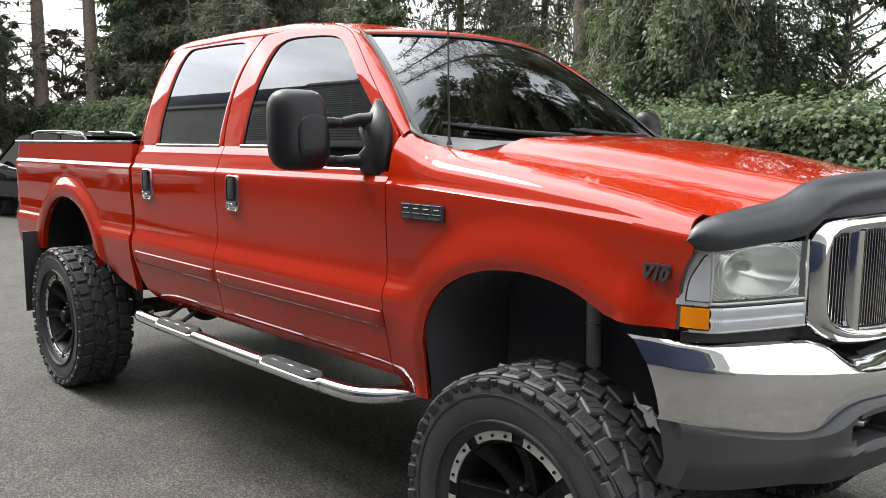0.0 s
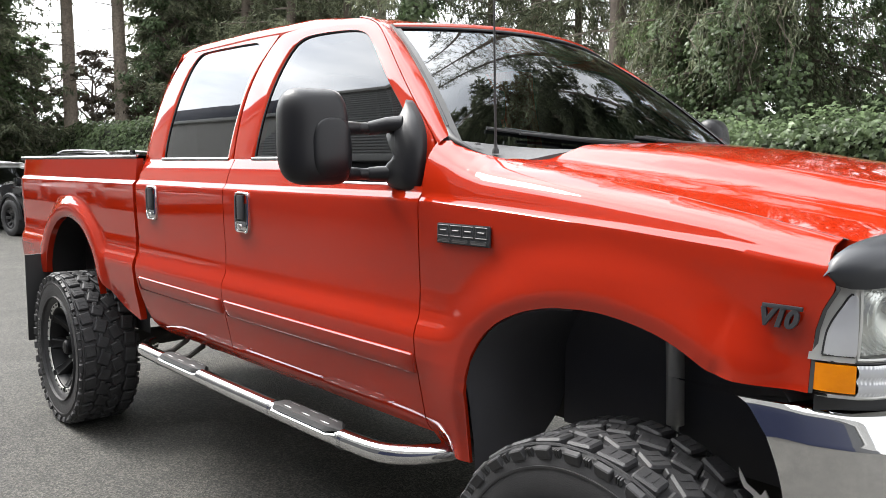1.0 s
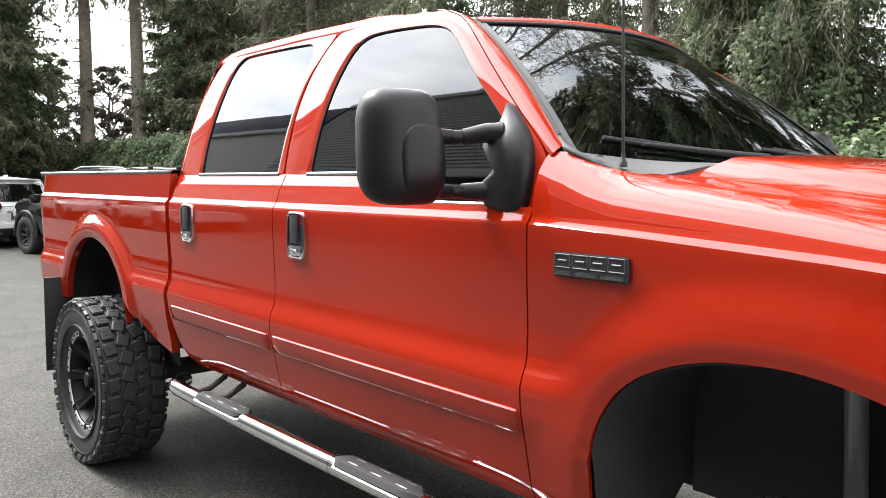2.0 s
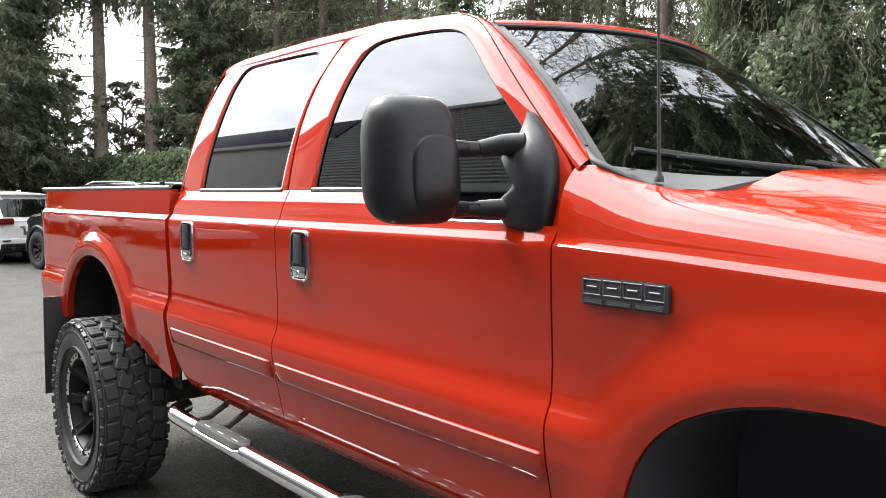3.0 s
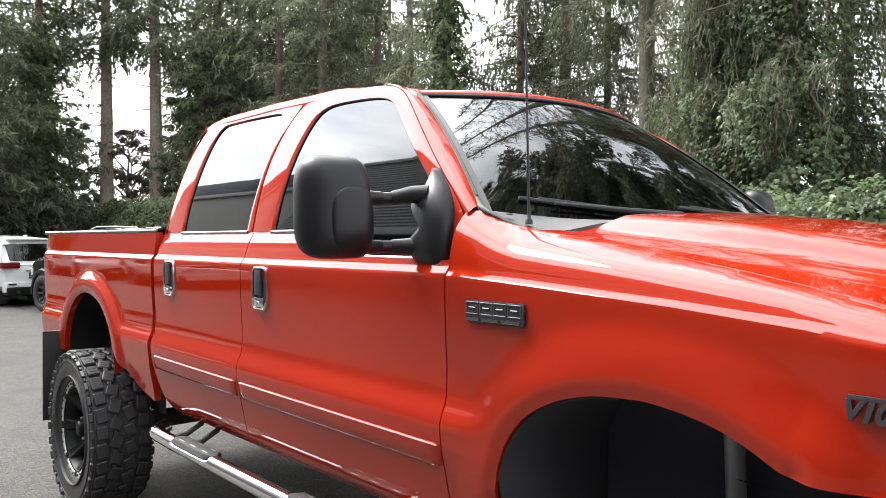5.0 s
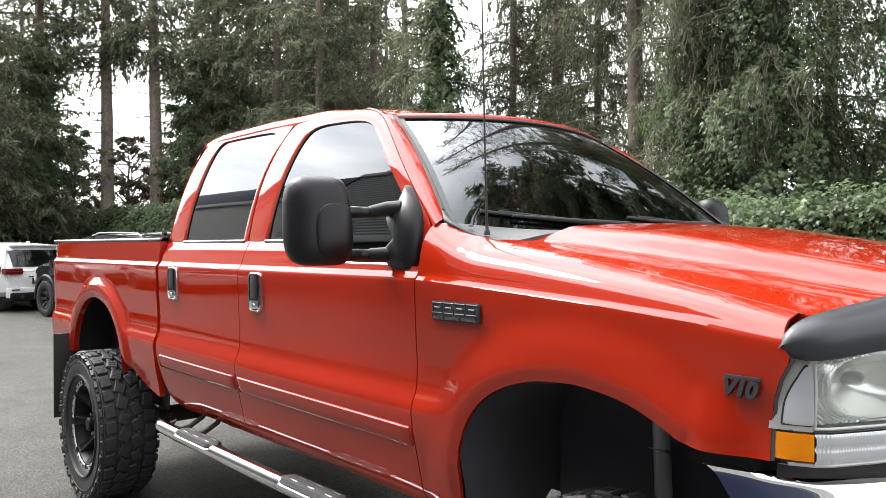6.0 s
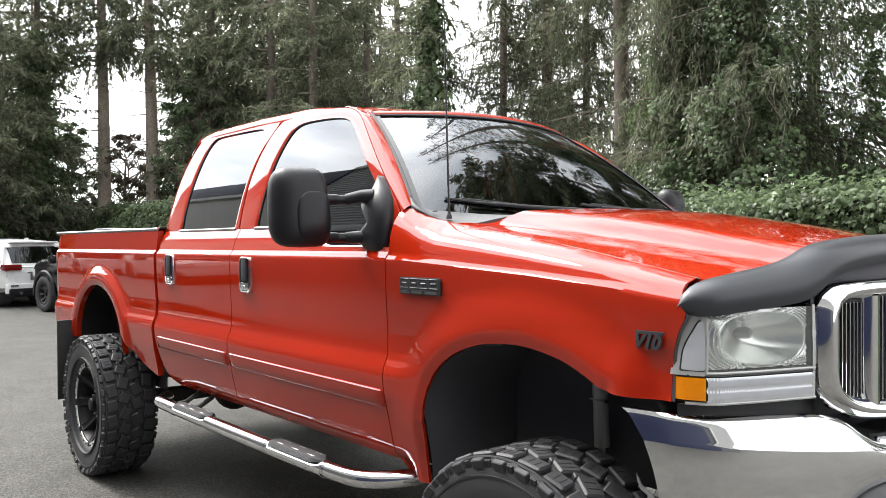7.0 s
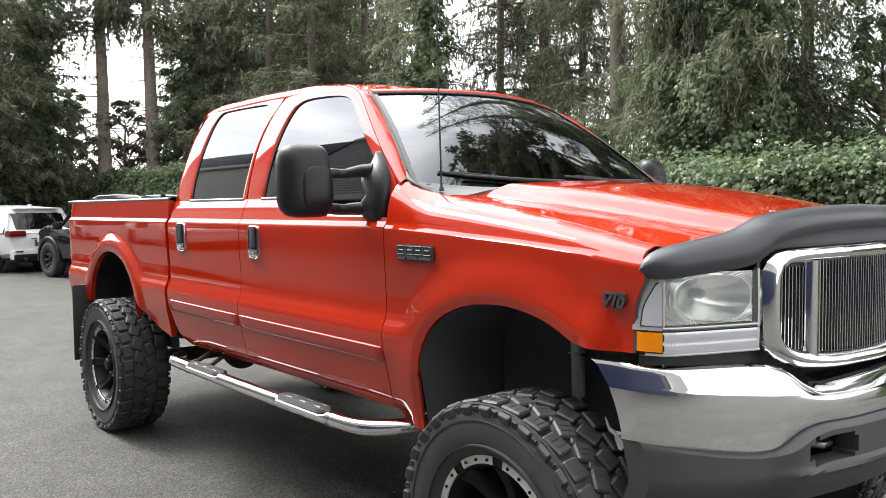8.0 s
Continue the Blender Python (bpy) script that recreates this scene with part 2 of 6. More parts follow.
# ---- the truck: front axle over x = 0, nose to +x, seen flank at -y ----
FLANK = [(0.70, 0.865), (0.745, 0.900), (0.765, 0.916), (0.78, 0.926), (0.80, 0.934), (0.86, 0.947), (0.93, 0.962), (1.0, 0.978), (1.055, 0.984), (1.075, 0.983), (1.10, 0.976),
         (1.125, 0.964), (1.15, 0.959), (1.22, 0.957), (1.35, 0.964), (1.45, 0.967), (1.485, 0.967), (1.494, 0.966), (1.514, 0.950), (1.525, 0.946), (1.56, 0.936), (1.60, 0.917), (1.625, 0.903)]
LEVELS = sorted({z for z, _ in FLANK} | {0.72, 0.76, 0.83, 0.895, 0.965, 1.03, 1.18, 1.265, 1.31, 1.40, 1.475, 1.504, 1.54, 1.58, 1.61, 1.64, 1.66, 1.68})
FINE = sorted(set(LEVELS) | {round(0.70 + 0.016 * k, 3) for k in range(50)})
FRONT_X, REAR_X, WHEEL_R = 0.07, -3.97, 0.473


def flank_y(z):
    return float(np.interp(z, [p[0] for p in FLANK], [p[1] for p in FLANK])) if z <= 1.625 else 0.903 - 0.36 * (z - 1.625)


def glasshouse_y(z):
    h = z - 1.62
    return 0.905 - 0.22 * h - 0.28 * h * h


ARCH = [(-0.452, 0.90), (-0.444, 0.955), (-0.416, 1.042), (-0.365, 1.117), (-0.294, 1.171), (-0.19, 1.214), (-0.09, 1.234), (0.02, 1.240), (0.10, 1.233), (0.20, 1.213), (0.28, 1.182), (0.347, 1.151), (0.414, 1.143), (0.55, 1.146)]


def front_arch(x):
    """Lower edge of the front wing."""
    return 0.70 if x <= -0.452 else bend(x, ARCH)


ARCH_LINE = np.array([(-0.458, z) for z in np.linspace(0.70, 0.90, 12)] + [(x, bend(x, ARCH)) for x in np.linspace(-0.452, 0.36, 90)])


def front_arch_distance(x, z):
    return float(np.min(np.hypot(ARCH_LINE[:, 0] - x, ARCH_LINE[:, 1] - z)))


def foot_slide(x, z):
    """The wing's rear foot is set back a little below the arch."""
    return -0.012 * ease((0.95 - z) / 0.22) * ease((x + 0.56) / 0.10)


def rear_arch(x):
    """Lower edge of the bed side."""
    d = (x - REAR_X) / (0.51 if x > REAR_X else 0.50)
    low = bend(x, [(-3.52, 1.09), (-3.43, 0.965), (-3.30, 0.875), (-3.15, 0.815), (-2.96, 0.775)]) if x > REAR_X else 0.88
    return low if abs(d) >= 1 else max(low if x < REAR_X else 0.83, 0.83 + 0.445 * math.sqrt(1 - d * d))


def arch_distance(x, z, cx, cz, rx, rz):
    """Rough distance from an arch's edge, outward."""
    if z < cz:
        return abs(x - cx) - rx
    q = math.hypot((x - cx) / rx, (z - cz) / rz)
    return (q - 1) * (rx + rz) / 2


def strip_fall(x):
    return curve(x, [(-2.6, 0.012), (-0.6, -0.004), (-0.34, -0.018), (0.1, -0.045), (0.38, -0.068), (0.6, -0.10)])


LAMP_EDGE = [(1.14, 0.553), (1.211, 0.555), (1.277, 0.563), (1.322, 0.577), (1.35, 0.593), (1.366, 0.602), (1.382, 0.596), (1.40, 0.584), (1.46, 0.574)]


def lamp_edge(z):
    """Front edge of the wing beside the lamps, leaning forward with height."""
    return curve(z, LAMP_EDGE)


def wing_top(x):
    return curve(x, [(-0.66, 1.694), (-0.62, 1.680), (-0.56, 1.655), (-0.50, 1.635), (-0.45, 1.623), (-0.40, 1.615), (-0.2, 1.588), (0.0, 1.558), (0.2, 1.526), (0.4, 1.490), (0.6, 1.452)])


def wing_seam(x):
    return curve(x, [(-0.66, 0.862), (-0.56, 0.856), (-0.48, 0.845), (-0.42, 0.830), (-0.3, 0.835), (0.0, 0.850), (0.6, 0.880)])


def wing_y(x, z):
    """Half width of the front wing: the flank, rolled over to the bonnet seam, swollen round the arch."""
    fall = strip_fall(x)
    zs, zt = 1.512 + fall, wing_top(x)
    ys = 0.953
    if z <= zs:
        y = flank_y(min(1.514, z - fall * ease((z - 1.2) / 0.25)))
    else:
        u = (z - zs) / max(0.01, zt - zs)
        seam = wing_seam(x)
        y = ys - (ys - seam) * (0.20 * u + 0.80 * u ** 3.6)
    # the body crease melts into a plain flared band round the arch
    d = front_arch_distance(x, z)
    near = ease(1 - (d - 0.035) / 0.15)
    if z < 1.36:
        plain = 0.960 - 0.052 * ease((1.02 - z) / 0.32)
        y += (plain - y) * near * ease((1.36 - z) / 0.10)
    y += 0.022 * near
    if d < 0.045:
        y -= 0.009 * ((0.045 - d) / 0.045) ** 1.6
    return y - 0.004 * ease((x - 0.45) / 0.13)


def bed_y(x, z):
    y = flank_y(min(z, 1.514)) + 0.004
    if z > 1.514:
        y = 0.954 - 0.10 * (z - 1.514)
    if z < 1.0:
        y = 0.981 - 0.030 * ease((1.0 - z) / 0.23)
    d = arch_distance(x, z, REAR_X, 0.83, 0.508, 0.445)
    w = ease(1 - (d - 0.075) / 0.07)
    y = y * (1 - w) + 0.968 * w
    swell = 0.036 * w
    if d < 0.05:
        swell -= 0.010 * ((0.05 - d) / 0.05) ** 2
    y += swell * (0.35 + 0.65 * ease((z - 0.74) / 0.24))
    return y - 0.05 * ease((-5.0 - x) / 0.15) ** 2


def steps(a, b, n, dense=()):
    """x stations from a to b, crowded towards the places in dense."""
    xs = list(np.linspace(a, b, n))
    for c in dense:
        xs += [c + s * k for s in (-1, 1) for k in (0.001, 0.004, 0.01, 0.02, 0.035, 0.055, 0.08) if a < c + s * k < b]
    return sorted(set(round(float(x), 4) for x in xs))


def flank_panel(name, s, xs, low, top, width, parent, shift=lambda x: 0.0, label="", slide=lambda x, z: 0.0, levels=LEVELS, lip=0.035):
    P = []
    for x in xs:
        lo, hi, row = low(x), top(x), []
        for z in levels:
            zz = min(hi, max(lo, z + shift(x) * ease((z - 1.2) / 0.25)))
            row.append((x + slide(x, zz), s * width(x, zz), zz))
        P.append(row)
    return sheet(name, P, RED, parent, rim=(0, -s * lip, 0), label=label, angle=32)


def door_low(x):
    return 0.745 if x > -2.72 else 0.745 + 0.26 * (1 - math.sqrt(max(0, 1 - ((x + 2.72) / 0.215) ** 2)))


def door_top(x):
    return 1.622 - 0.088 * ease((x + 1.36) / 0.24)


FRONT_WINDOW = [(-1.80, 1.622), (-1.806, 1.84), (-1.787, 1.98), (-1.75, 2.08), (-1.705, 2.115), (-1.62, 2.127), (-1.36, 2.115), (-1.24, 2.094), (-1.165, 2.045), (-1.02, 1.912), (-0.89, 1.806), (-0.79, 1.715), (-0.72, 1.64), (-0.72, 1.534)]
FRONT_FRAME = [(-1.972, 1.622), (-1.995, 1.84), (-1.985, 1.99), (-1.94, 2.11), (-1.88, 2.176), (-1.60, 2.176), (-1.33, 2.162), (-1.20, 2.130), (-1.11, 2.068), (-0.97, 1.945), (-0.84, 1.83), (-0.73, 1.735), (-0.65, 1.66), (-0.648, 1.534)]
REAR_WINDOW = [(-2.715, 1.622), (-2.732, 1.757), (-2.735, 1.95), (-2.725, 2.09), (-2.69, 2.145), (-2.63, 2.158), (-2.14, 2.150), (-2.065, 2.138), (-2.042, 2.085), (-2.035, 1.95), (-2.032, 1.757), (-2.032, 1.622)]
REAR_FRAME = [(-2.915, 1.622), (-2.925, 1.757), (-2.925, 1.95), (-2.905, 2.09), (-2.86, 2.165), (-2.77, 2.188), (-2.2, 2.186), (-1.895, 2.178), (-1.95, 2.11), (-1.998, 1.99), (-2.008, 1.84), (-1.985, 1.622)]


def sink(outline, depth):
    """The front door's window outline with its forward slope set lower."""
    return [(x, z - depth * ease((x + 1.75) / 0.4) * ease((z - 1.66) / 0.2)) for x, z in outline]


def frame_ring(name, s, outer, inner, parent, n=60):
    a, b = smooth_line(outer, n), smooth_line(inner, n)
    P = []
    for p, q in zip(a, b):
        row = []
        for k in (0, 0.12, 0.3, 0.5, 0.7, 0.86, 0.95, 1.0):
            x, z = p[0] * (1 - k) + q[0] * k, p[1] * (1 - k) + q[1] * k
            row.append((x, s * (glasshouse_y(z) - 0.006 * (k > 0.96) + 0.002 * math.sin(math.pi * k)), z))
        P.append(row)
    return sheet(name, P, RED, parent, rim=(0, -s * 0.03, 0), angle=40)


def window_pane(s, outline, parent, sill):
    """Tinted pane with its rubber seal and the bright strip along the sill."""
    loop = smooth_line(outline, 48)
    rows = []
    lo = np.array([(x, sill(x)) for x in np.linspace(loop[0][0], loop[-1][0], 48)])
    for p, q in zip(loop, lo):
        rows.append([(p[0] * (1 - k) + q[0] * k, s * (glasshouse_y(p[1] * (1 - k) + q[1] * k) - 0.009), p[1] * (1 - k) + q[1] * k) for k in np.linspace(0, 1, 12)])
    sheet("window_pane", rows, GLASS_SIDE, parent, label="dark tinted side window", out=(0, s, 0), angle=80)
    bm = bmesh.new()
    tube_into(bm, [(x, s * (glasshouse_y(z) - 0.006), z) for x, z in loop], 0.0030, 8)
    part("window_seal", bm, SEAL, parent)
    bm = bmesh.new()
    P = []
    for x in np.linspace(loop[0][0] - 0.012, loop[-1][0] + 0.012, 24):
        z = sill(x)
        P.append([(x, s * (glasshouse_y(z) + o), z + h) for o, h in ((-0.02, 0.008), (0.001, 0.0075), (0.006, 0.003), (0.006, -0.005), (0.0, -0.009))])
    grid_into(bm, P)
    part("sill_strip", bm, STEEL, parent, "bright window sill strip")


def door_handle(s, cx, cz, parent):
    """Upright pull handle: chrome surround, black paddle, chrome lower plate with lock."""
    y = flank_y(cz) * s
    w, h = 0.058, 0.086
    bm = bmesh.new()
    P = []
    n = 40
    for k in range(n):
        a = 2 * math.pi * k / n
        sx, sz = math.copysign(abs(math.cos(a)) ** 0.35, math.cos(a)), math.copysign(abs(math.sin(a)) ** 0.25, math.sin(a))
        P.append([(cx + sx * (w - i), y + s * o, cz + sz * (h - i)) for i, o in ((0, -0.004), (0.001, 0.008), (0.005, 0.012), (0.009, 0.010), (0.011, -0.004))])
    grid_into(bm, P, cu=True)
    plate = part("door_handle", bm, CHROME, parent, "chrome door handle surround")
    block("handle_cup", (cx - w + 0.008, min(y - s * 0.02, y + s * 0.001), cz - h + 0.006), (cx + w - 0.008, max(y - s * 0.02, y + s * 0.001), cz + h - 0.006), SEAL, plate, 0.004)
    block("handle_paddle", (cx - 0.037, min(y, y + s * 0.012), cz - 0.028), (cx + 0.016, max(y, y + s * 0.012), cz + h - 0.014), SMOKE, plate, 0.007, "black pull paddle")
    block("handle_base", (cx - 0.042, min(y, y + s * 0.012), cz - h + 0.010), (cx + 0.042, max(y, y + s * 0.012), cz - 0.034), CHROME, plate, 0.011, "chrome lower plate")
    bm = bmesh.new()
    lathe_into(bm, [(0.0005, 0.016), (0.008, 0.016), (0.0095, 0.013), (0.0095, 0)], 20)
    bmesh.ops.transform(bm, matrix=Matrix.Translation((cx, y, cz - 0.058)) @ Matrix.Scale(s, 4, (0, 1, 0)), verts=bm.verts)
    part("door_lock", bm, STEEL, plate)


def rub_strip(s, x0, x1, parent):
    """Body-coloured protection strip low on the door."""
    P = []
    for x in [x0, x0 + 0.003, x0 + 0.012, *np.linspace(x0 + 0.05, x1 - 0.05, 12), x1 - 0.012, x1 - 0.003, x1]:
        e = 0.0 if x in (x0, x1) else (0.6 if min(x - x0, x1 - x) < 0.01 else 1.0)
        zc, hh = 0.984 - 0.008 * (x + 1.9) * 0.5, 0.033 * (0.85 + 0.15 * e)
        P.append([(x, s * (flank_y(zc + h * hh) + 0.010 * e * o), zc + h * hh) for h, o in ((-1.12, -0.3), (-1.0, 0.7), (-0.8, 1.0), (0.0, 1.08), (0.88, 1.0), (1.02, 0.50), (1.06, -0.3))])
    return sheet("rub_strip", P, RED, parent, label="red protection strip", angle=28)


truck = tagged(new("pickup_truck"), "lifted red crew cab pickup truck with black wheels and chrome bumper", "pickup truck")

for s in (-1, 1):
    wing = flank_panel("front_wing", s, steps(-0.657, 0.570, 96, (-0.452, 0.347)), front_arch, wing_top, wing_y, truck, strip_fall, slide=lambda x, z: (lamp_edge(z) - 0.570) * ease((x - 0.42) / 0.15) + foot_slide(x, z), levels=FINE, lip=0.012)
    front_door = flank_panel("front_door", s, steps(-1.9595, -0.6625, 40), door_low, door_top, lambda x, z: flank_y(z), truck, strip_fall)
    rear_door = flank_panel("rear_door", s, steps(-2.932, -1.9655, 40, (-2.90,)), door_low, door_top, lambda x, z: flank_y(z), truck, strip_fall)
    bed_side = flank_panel("bed_side", s, steps(-5.14, -2.965, 150, (REAR_X - 0.5, REAR_X + 0.51)), rear_arch, lambda x: 1.628, bed_y, truck, levels=FINE)
    sunk = 0.040 if s > 0 else 0.0
    frame_ring("window_frame", s, sink(FRONT_FRAME, sunk), sink(FRONT_WINDOW, sunk), front_door)
    frame_ring("window_frame", s, REAR_FRAME, REAR_WINDOW, rear_door)
    window_pane(s, sink(FRONT_WINDOW, sunk), front_door, door_top)
    window_pane(s, REAR_WINDOW, rear_door, door_top)
    door_handle(s, -1.785, 1.402, front_door)
    door_handle(s, -2.725, 1.407, rear_door)
    rub_strip(s, -1.945, -0.668, front_door)
    rub_strip(s, -2.90, -1.98, rear_door)
    # rear corner post of the cab
    P = []
    for z in np.linspace(1.10, 2.178, 24):
        y = glasshouse_y(z) if z > 1.62 else flank_y(z)
        fall = 0.05 * ease((z - 2.05) / 0.14)
        P.append([(-2.925, s * y, z), (-2.955 + fall, s * (y - 0.004), z), (-2.985 + fall, s * (y - 0.022), z), (-3.0 + fall, s * (y - 0.06), z), (-3.005 + fall, s * (y - 0.12), z)])
    sheet("cab_corner", P, RED, truck)

# ---- roof, windscreen, pillars ----
def roof_front(y):
    return -1.08 - 0.15 * (y / 0.606) ** 2


def roof_edge(x):
    return curve(x, [(-3.0, 2.11), (-2.97, 2.14), (-2.90, 2.170), (-2.78, 2.183), (-2.2, 2.186), (-1.9, 2.180), (-1.6, 2.176), (-1.33, 2.161), (-1.2, 2.138), (-1.05, 2.112)])


SECTION = [(0.703, -0.016), (0.699, -0.002), (0.688, 0.014), (0.664, 0.028), (0.615, 0.038), (0.52, 0.046), (0.36, 0.056), (0.18, 0.062), (0.0, 0.064)]
P = []
for k in np.linspace(0, 1, 34):
    k = k ** 0.9 if k > 0.1 else k
    row = []
    for y, h in SECTION + [(-a, b) for a, b in SECTION[-2::-1]]:
        x = -3.0 + (roof_front(y) + 3.0) * k
        fy = 1 - 0.105 * ease((x + 1.6) / 0.38) * abs(y) / 0.70
        z = roof_edge(x) + h * (1 - 0.25 * ease((x + 1.35) / 0.3))
        w = ease((k - 0.72) / 0.28)
        row.append((x, y * fy, z * (1 - w) + (2.157 - 0.022 * (y * fy / 0.622) ** 2) * w))
    P.append(row)
roof = sheet("roof", P, RED, truck, rim=(0, 0, -0.02), label="glossy red cab roof", angle=50)
bm = bmesh.new()
lathe_into(bm, [(0.0004, 0.018), (0.018, 0.016), (0.03, 0.008), (0.034, 0)], 20)
bmesh.ops.transform(bm, matrix=Matrix.Translation((-1.16, 0.0, 2.145)) @ Matrix.Rotation(radians(90), 4, "X") @ Matrix.Diagonal((1.3, 1, 1, 1)), verts=bm.verts)
part("roof_marker", bm, PLASTIC, truck)


def screen_point(v, u):
    """Windscreen: v across from -1 to 1, u from the cowl up."""
    by = 0.845 * v
    bx = -0.50 - 0.145 * abs(v) ** 2.2
    bz = 1.660 + 0.030 * abs(v) ** 3
    tx, ty, tz = -1.085 - 0.145 * v * v, 0.622 * v, 2.150 - 0.022 * v * v
    bow = 0.030 * math.sin(math.pi * u) * (1 - 0.3 * v * v)
    return Vector((bx + (tx - bx) * u + bow * 0.55, by + (ty - by) * u, bz + (tz - bz) * u + bow * 0.8))


sheet("windscreen", [[screen_point(v, u) for u in np.linspace(-0.03, 1.0, 16)] for v in np.linspace(-1, 1, 33)], GLASS_FRONT, truck, label="glossy windscreen reflecting trees and sky", out=(1, 0, 1), angle=80)
sheet("roof_header", [[screen_point(v, u) + Vector((0.006, 0, 0.010)) * k + Vector((-0.012, 0, 0.004)) * m for u, k, m in ((0.958, 0.2, 0), (0.960, 0.8, 0), (0.970, 1.0, 0), (0.985, 1.05, 0), (1.0, 0.9, 0), (1.01, 0.4, 1.0))] for v in np.linspace(-1, 1, 41)], RED, truck, angle=60)
bm = bmesh.new()
edge = [screen_point(-1, u) for u in np.linspace(0.06, 0.955, 14)] + [screen_point(v, 0.955) for v in np.linspace(-0.95, 0.95, 20)] + [screen_point(1, u) for u in np.linspace(0.955, 0.06, 14)]
tube_into(bm, [p + Vector((0.003, 0, 0.003)) for p in edge], 0.005, 8)
part("windscreen_seal", bm, SEAL, truck)
for s in (-1, 1):
    outer = smooth_line(sink(FRONT_FRAME, 0.040 if s > 0 else 0.0)[6:13], 24)
    P = []
    for k, (x, z) in enumerate(outer):
        u = 1 - k / 23
        a, b = Vector((x + 0.004, s * glasshouse_y(z), z + 0.002)), screen_point(s, u * 1.0)
        mid = (a + b) / 2 + Vector((0.008, s * 0.008, 0.008))
        P.append([a - Vector((0.01, s * 0.02, 0.01)), a, (a * 2 + mid) / 3 + Vector((0.003, s * 0.004, 0.003)), mid, (b * 2 + mid) / 3 + Vector((0.003, s * 0.002, 0.004)), b, b - Vector((0.01, s * 0.002, 0.02))])
    sheet("windscreen_pillar", P, RED, truck, angle=60)

# ---- bonnet, cowl ----
def hood_rear(y):
    return curve(abs(y), [(0, -0.24), (0.5, -0.272), (0.65, -0.298), (0.70, -0.325), (0.75, -0.375), (0.80, -0.41), (0.83, -0.425)])


def hood_side(x):
    return wing_seam(x) - 0.006


def hood_z(x, y):
    e = wing_top(x) - 0.003
    c = curve(x, [(-0.5, 1.69), (-0.3, 1.682), (0.0, 1.656), (0.23, 1.62), (0.45, 1.578), (0.65, 1.545), (0.80, 1.515)])
    w, d = hood_side(x), 0.675 - 0.19 * (x + 0.35) / 1.05
    a = abs(y)
    roll = 0.45 * (1 - (a / w) ** 2) + 0.55 * ease((d + 0.06 - a) / 0.12)
    return e + (c - e) * roll


def hood_front(y):
    return curve(abs(y), [(0, 0.775), (0.45, 0.745), (0.6, 0.72), (0.75, 0.675), (0.88, 0.60)])


P = []
for q in np.linspace(-1, 1, 57):
    row = []
    for k in np.linspace(0, 1, 30):
        y0 = q * 0.86
        x = hood_rear(y0) + (hood_front(y0) - hood_rear(y0)) * k
        y = q * hood_side(x)
        row.append((x, y, hood_z(x, y) + 0.002))
    P.append(row)
sheet("bonnet", P, RED, truck, rim=(0, 0, -0.03), label="red bonnet with raised centre", angle=50)
for s in (-1, 1):
    tube("bonnet_gap", [(x, s * (wing_seam(x) - 0.003), wing_top(x) - 0.0006) for x in np.linspace(0.10, 0.585, 16)], 0.0018, PLASTIC, truck, 6)

COWL_EDGE = smooth_line([(-0.655, 0.860, 1.690), (-0.56, 0.853, 1.652), (-0.50, 0.843, 1.632), (-0.44, 0.824, 1.613), (-0.39, 0.76, 1.617), (-0.34, 0.70, 1.636), (-0.31, 0.62, 1.648), (-0.275, 0.3, 1.655), (-0.25, 0.0, 1.658)], 41, 2)
P = []
for q in np.linspace(-1, 1, 81):
    a = screen_point(math.copysign(abs(q) ** 0.7, q) * 0.995, -0.02)
    bx, by, bz = COWL_EDGE[int(round((1 - abs(q)) * 40))]
    b = Vector((bx, math.copysign(by, q), bz))
    P.append([a.lerp(b, k) for k in np.linspace(0, 1, 7)])
sheet("cowl", P, COWL, truck, rim=(0, 0, -0.03), label="weathered grey plastic cowl panel")
bm = bmesh.new()
lathe_into(bm, [(0.0004, 0.004), (0.009, 0.004), (0.011, 0.0)], 16)
bmesh.ops.transform(bm, matrix=Matrix.Translation((-0.555, -0.815, 1.664)) @ Matrix.Rotation(radians(90), 4, "X"), verts=bm.verts)
part("cowl_fastener", bm, SEAL, truck)

antenna = tube("antenna", [(-0.488, -0.804, 1.648), (-0.500, -0.803, 2.0), (-0.512, -0.802, 2.44)], [0.0042, 0.0032, 0.0022], SEAL, truck, 8, "thin black whip antenna")
tube("antenna_base", [(-0.488, -0.804, 1.636), (-0.488, -0.804, 1.648), (-0.488, -0.804, 1.653), (-0.489, -0.804, 1.672)], [0.011, 0.010, 0.006, 0.005], SEAL, antenna, 14)

# dark gasket along the windscreen's sides
for s in (-1, 1):
    sheet("windscreen_gasket", [[screen_point(s * v, u) + Vector((0.003, 0, 0.004)) for v in (1.016, 1.0, 0.985, 0.968)] for u in np.linspace(-0.06, 1.0, 22)], COWL, truck)

for s in (-1, 1):
    tube("cowl_edge_seal", [tuple(screen_point(s * 1.0, 0.05)), tuple(screen_point(s * 1.0, -0.01)), (-0.60, s * 0.858, 1.672), (-0.54, s * 0.850, 1.646), (-0.47, s * 0.838, 1.624)], [0.008, 0.015, 0.011, 0.007, 0.003], SEAL, truck, 10)

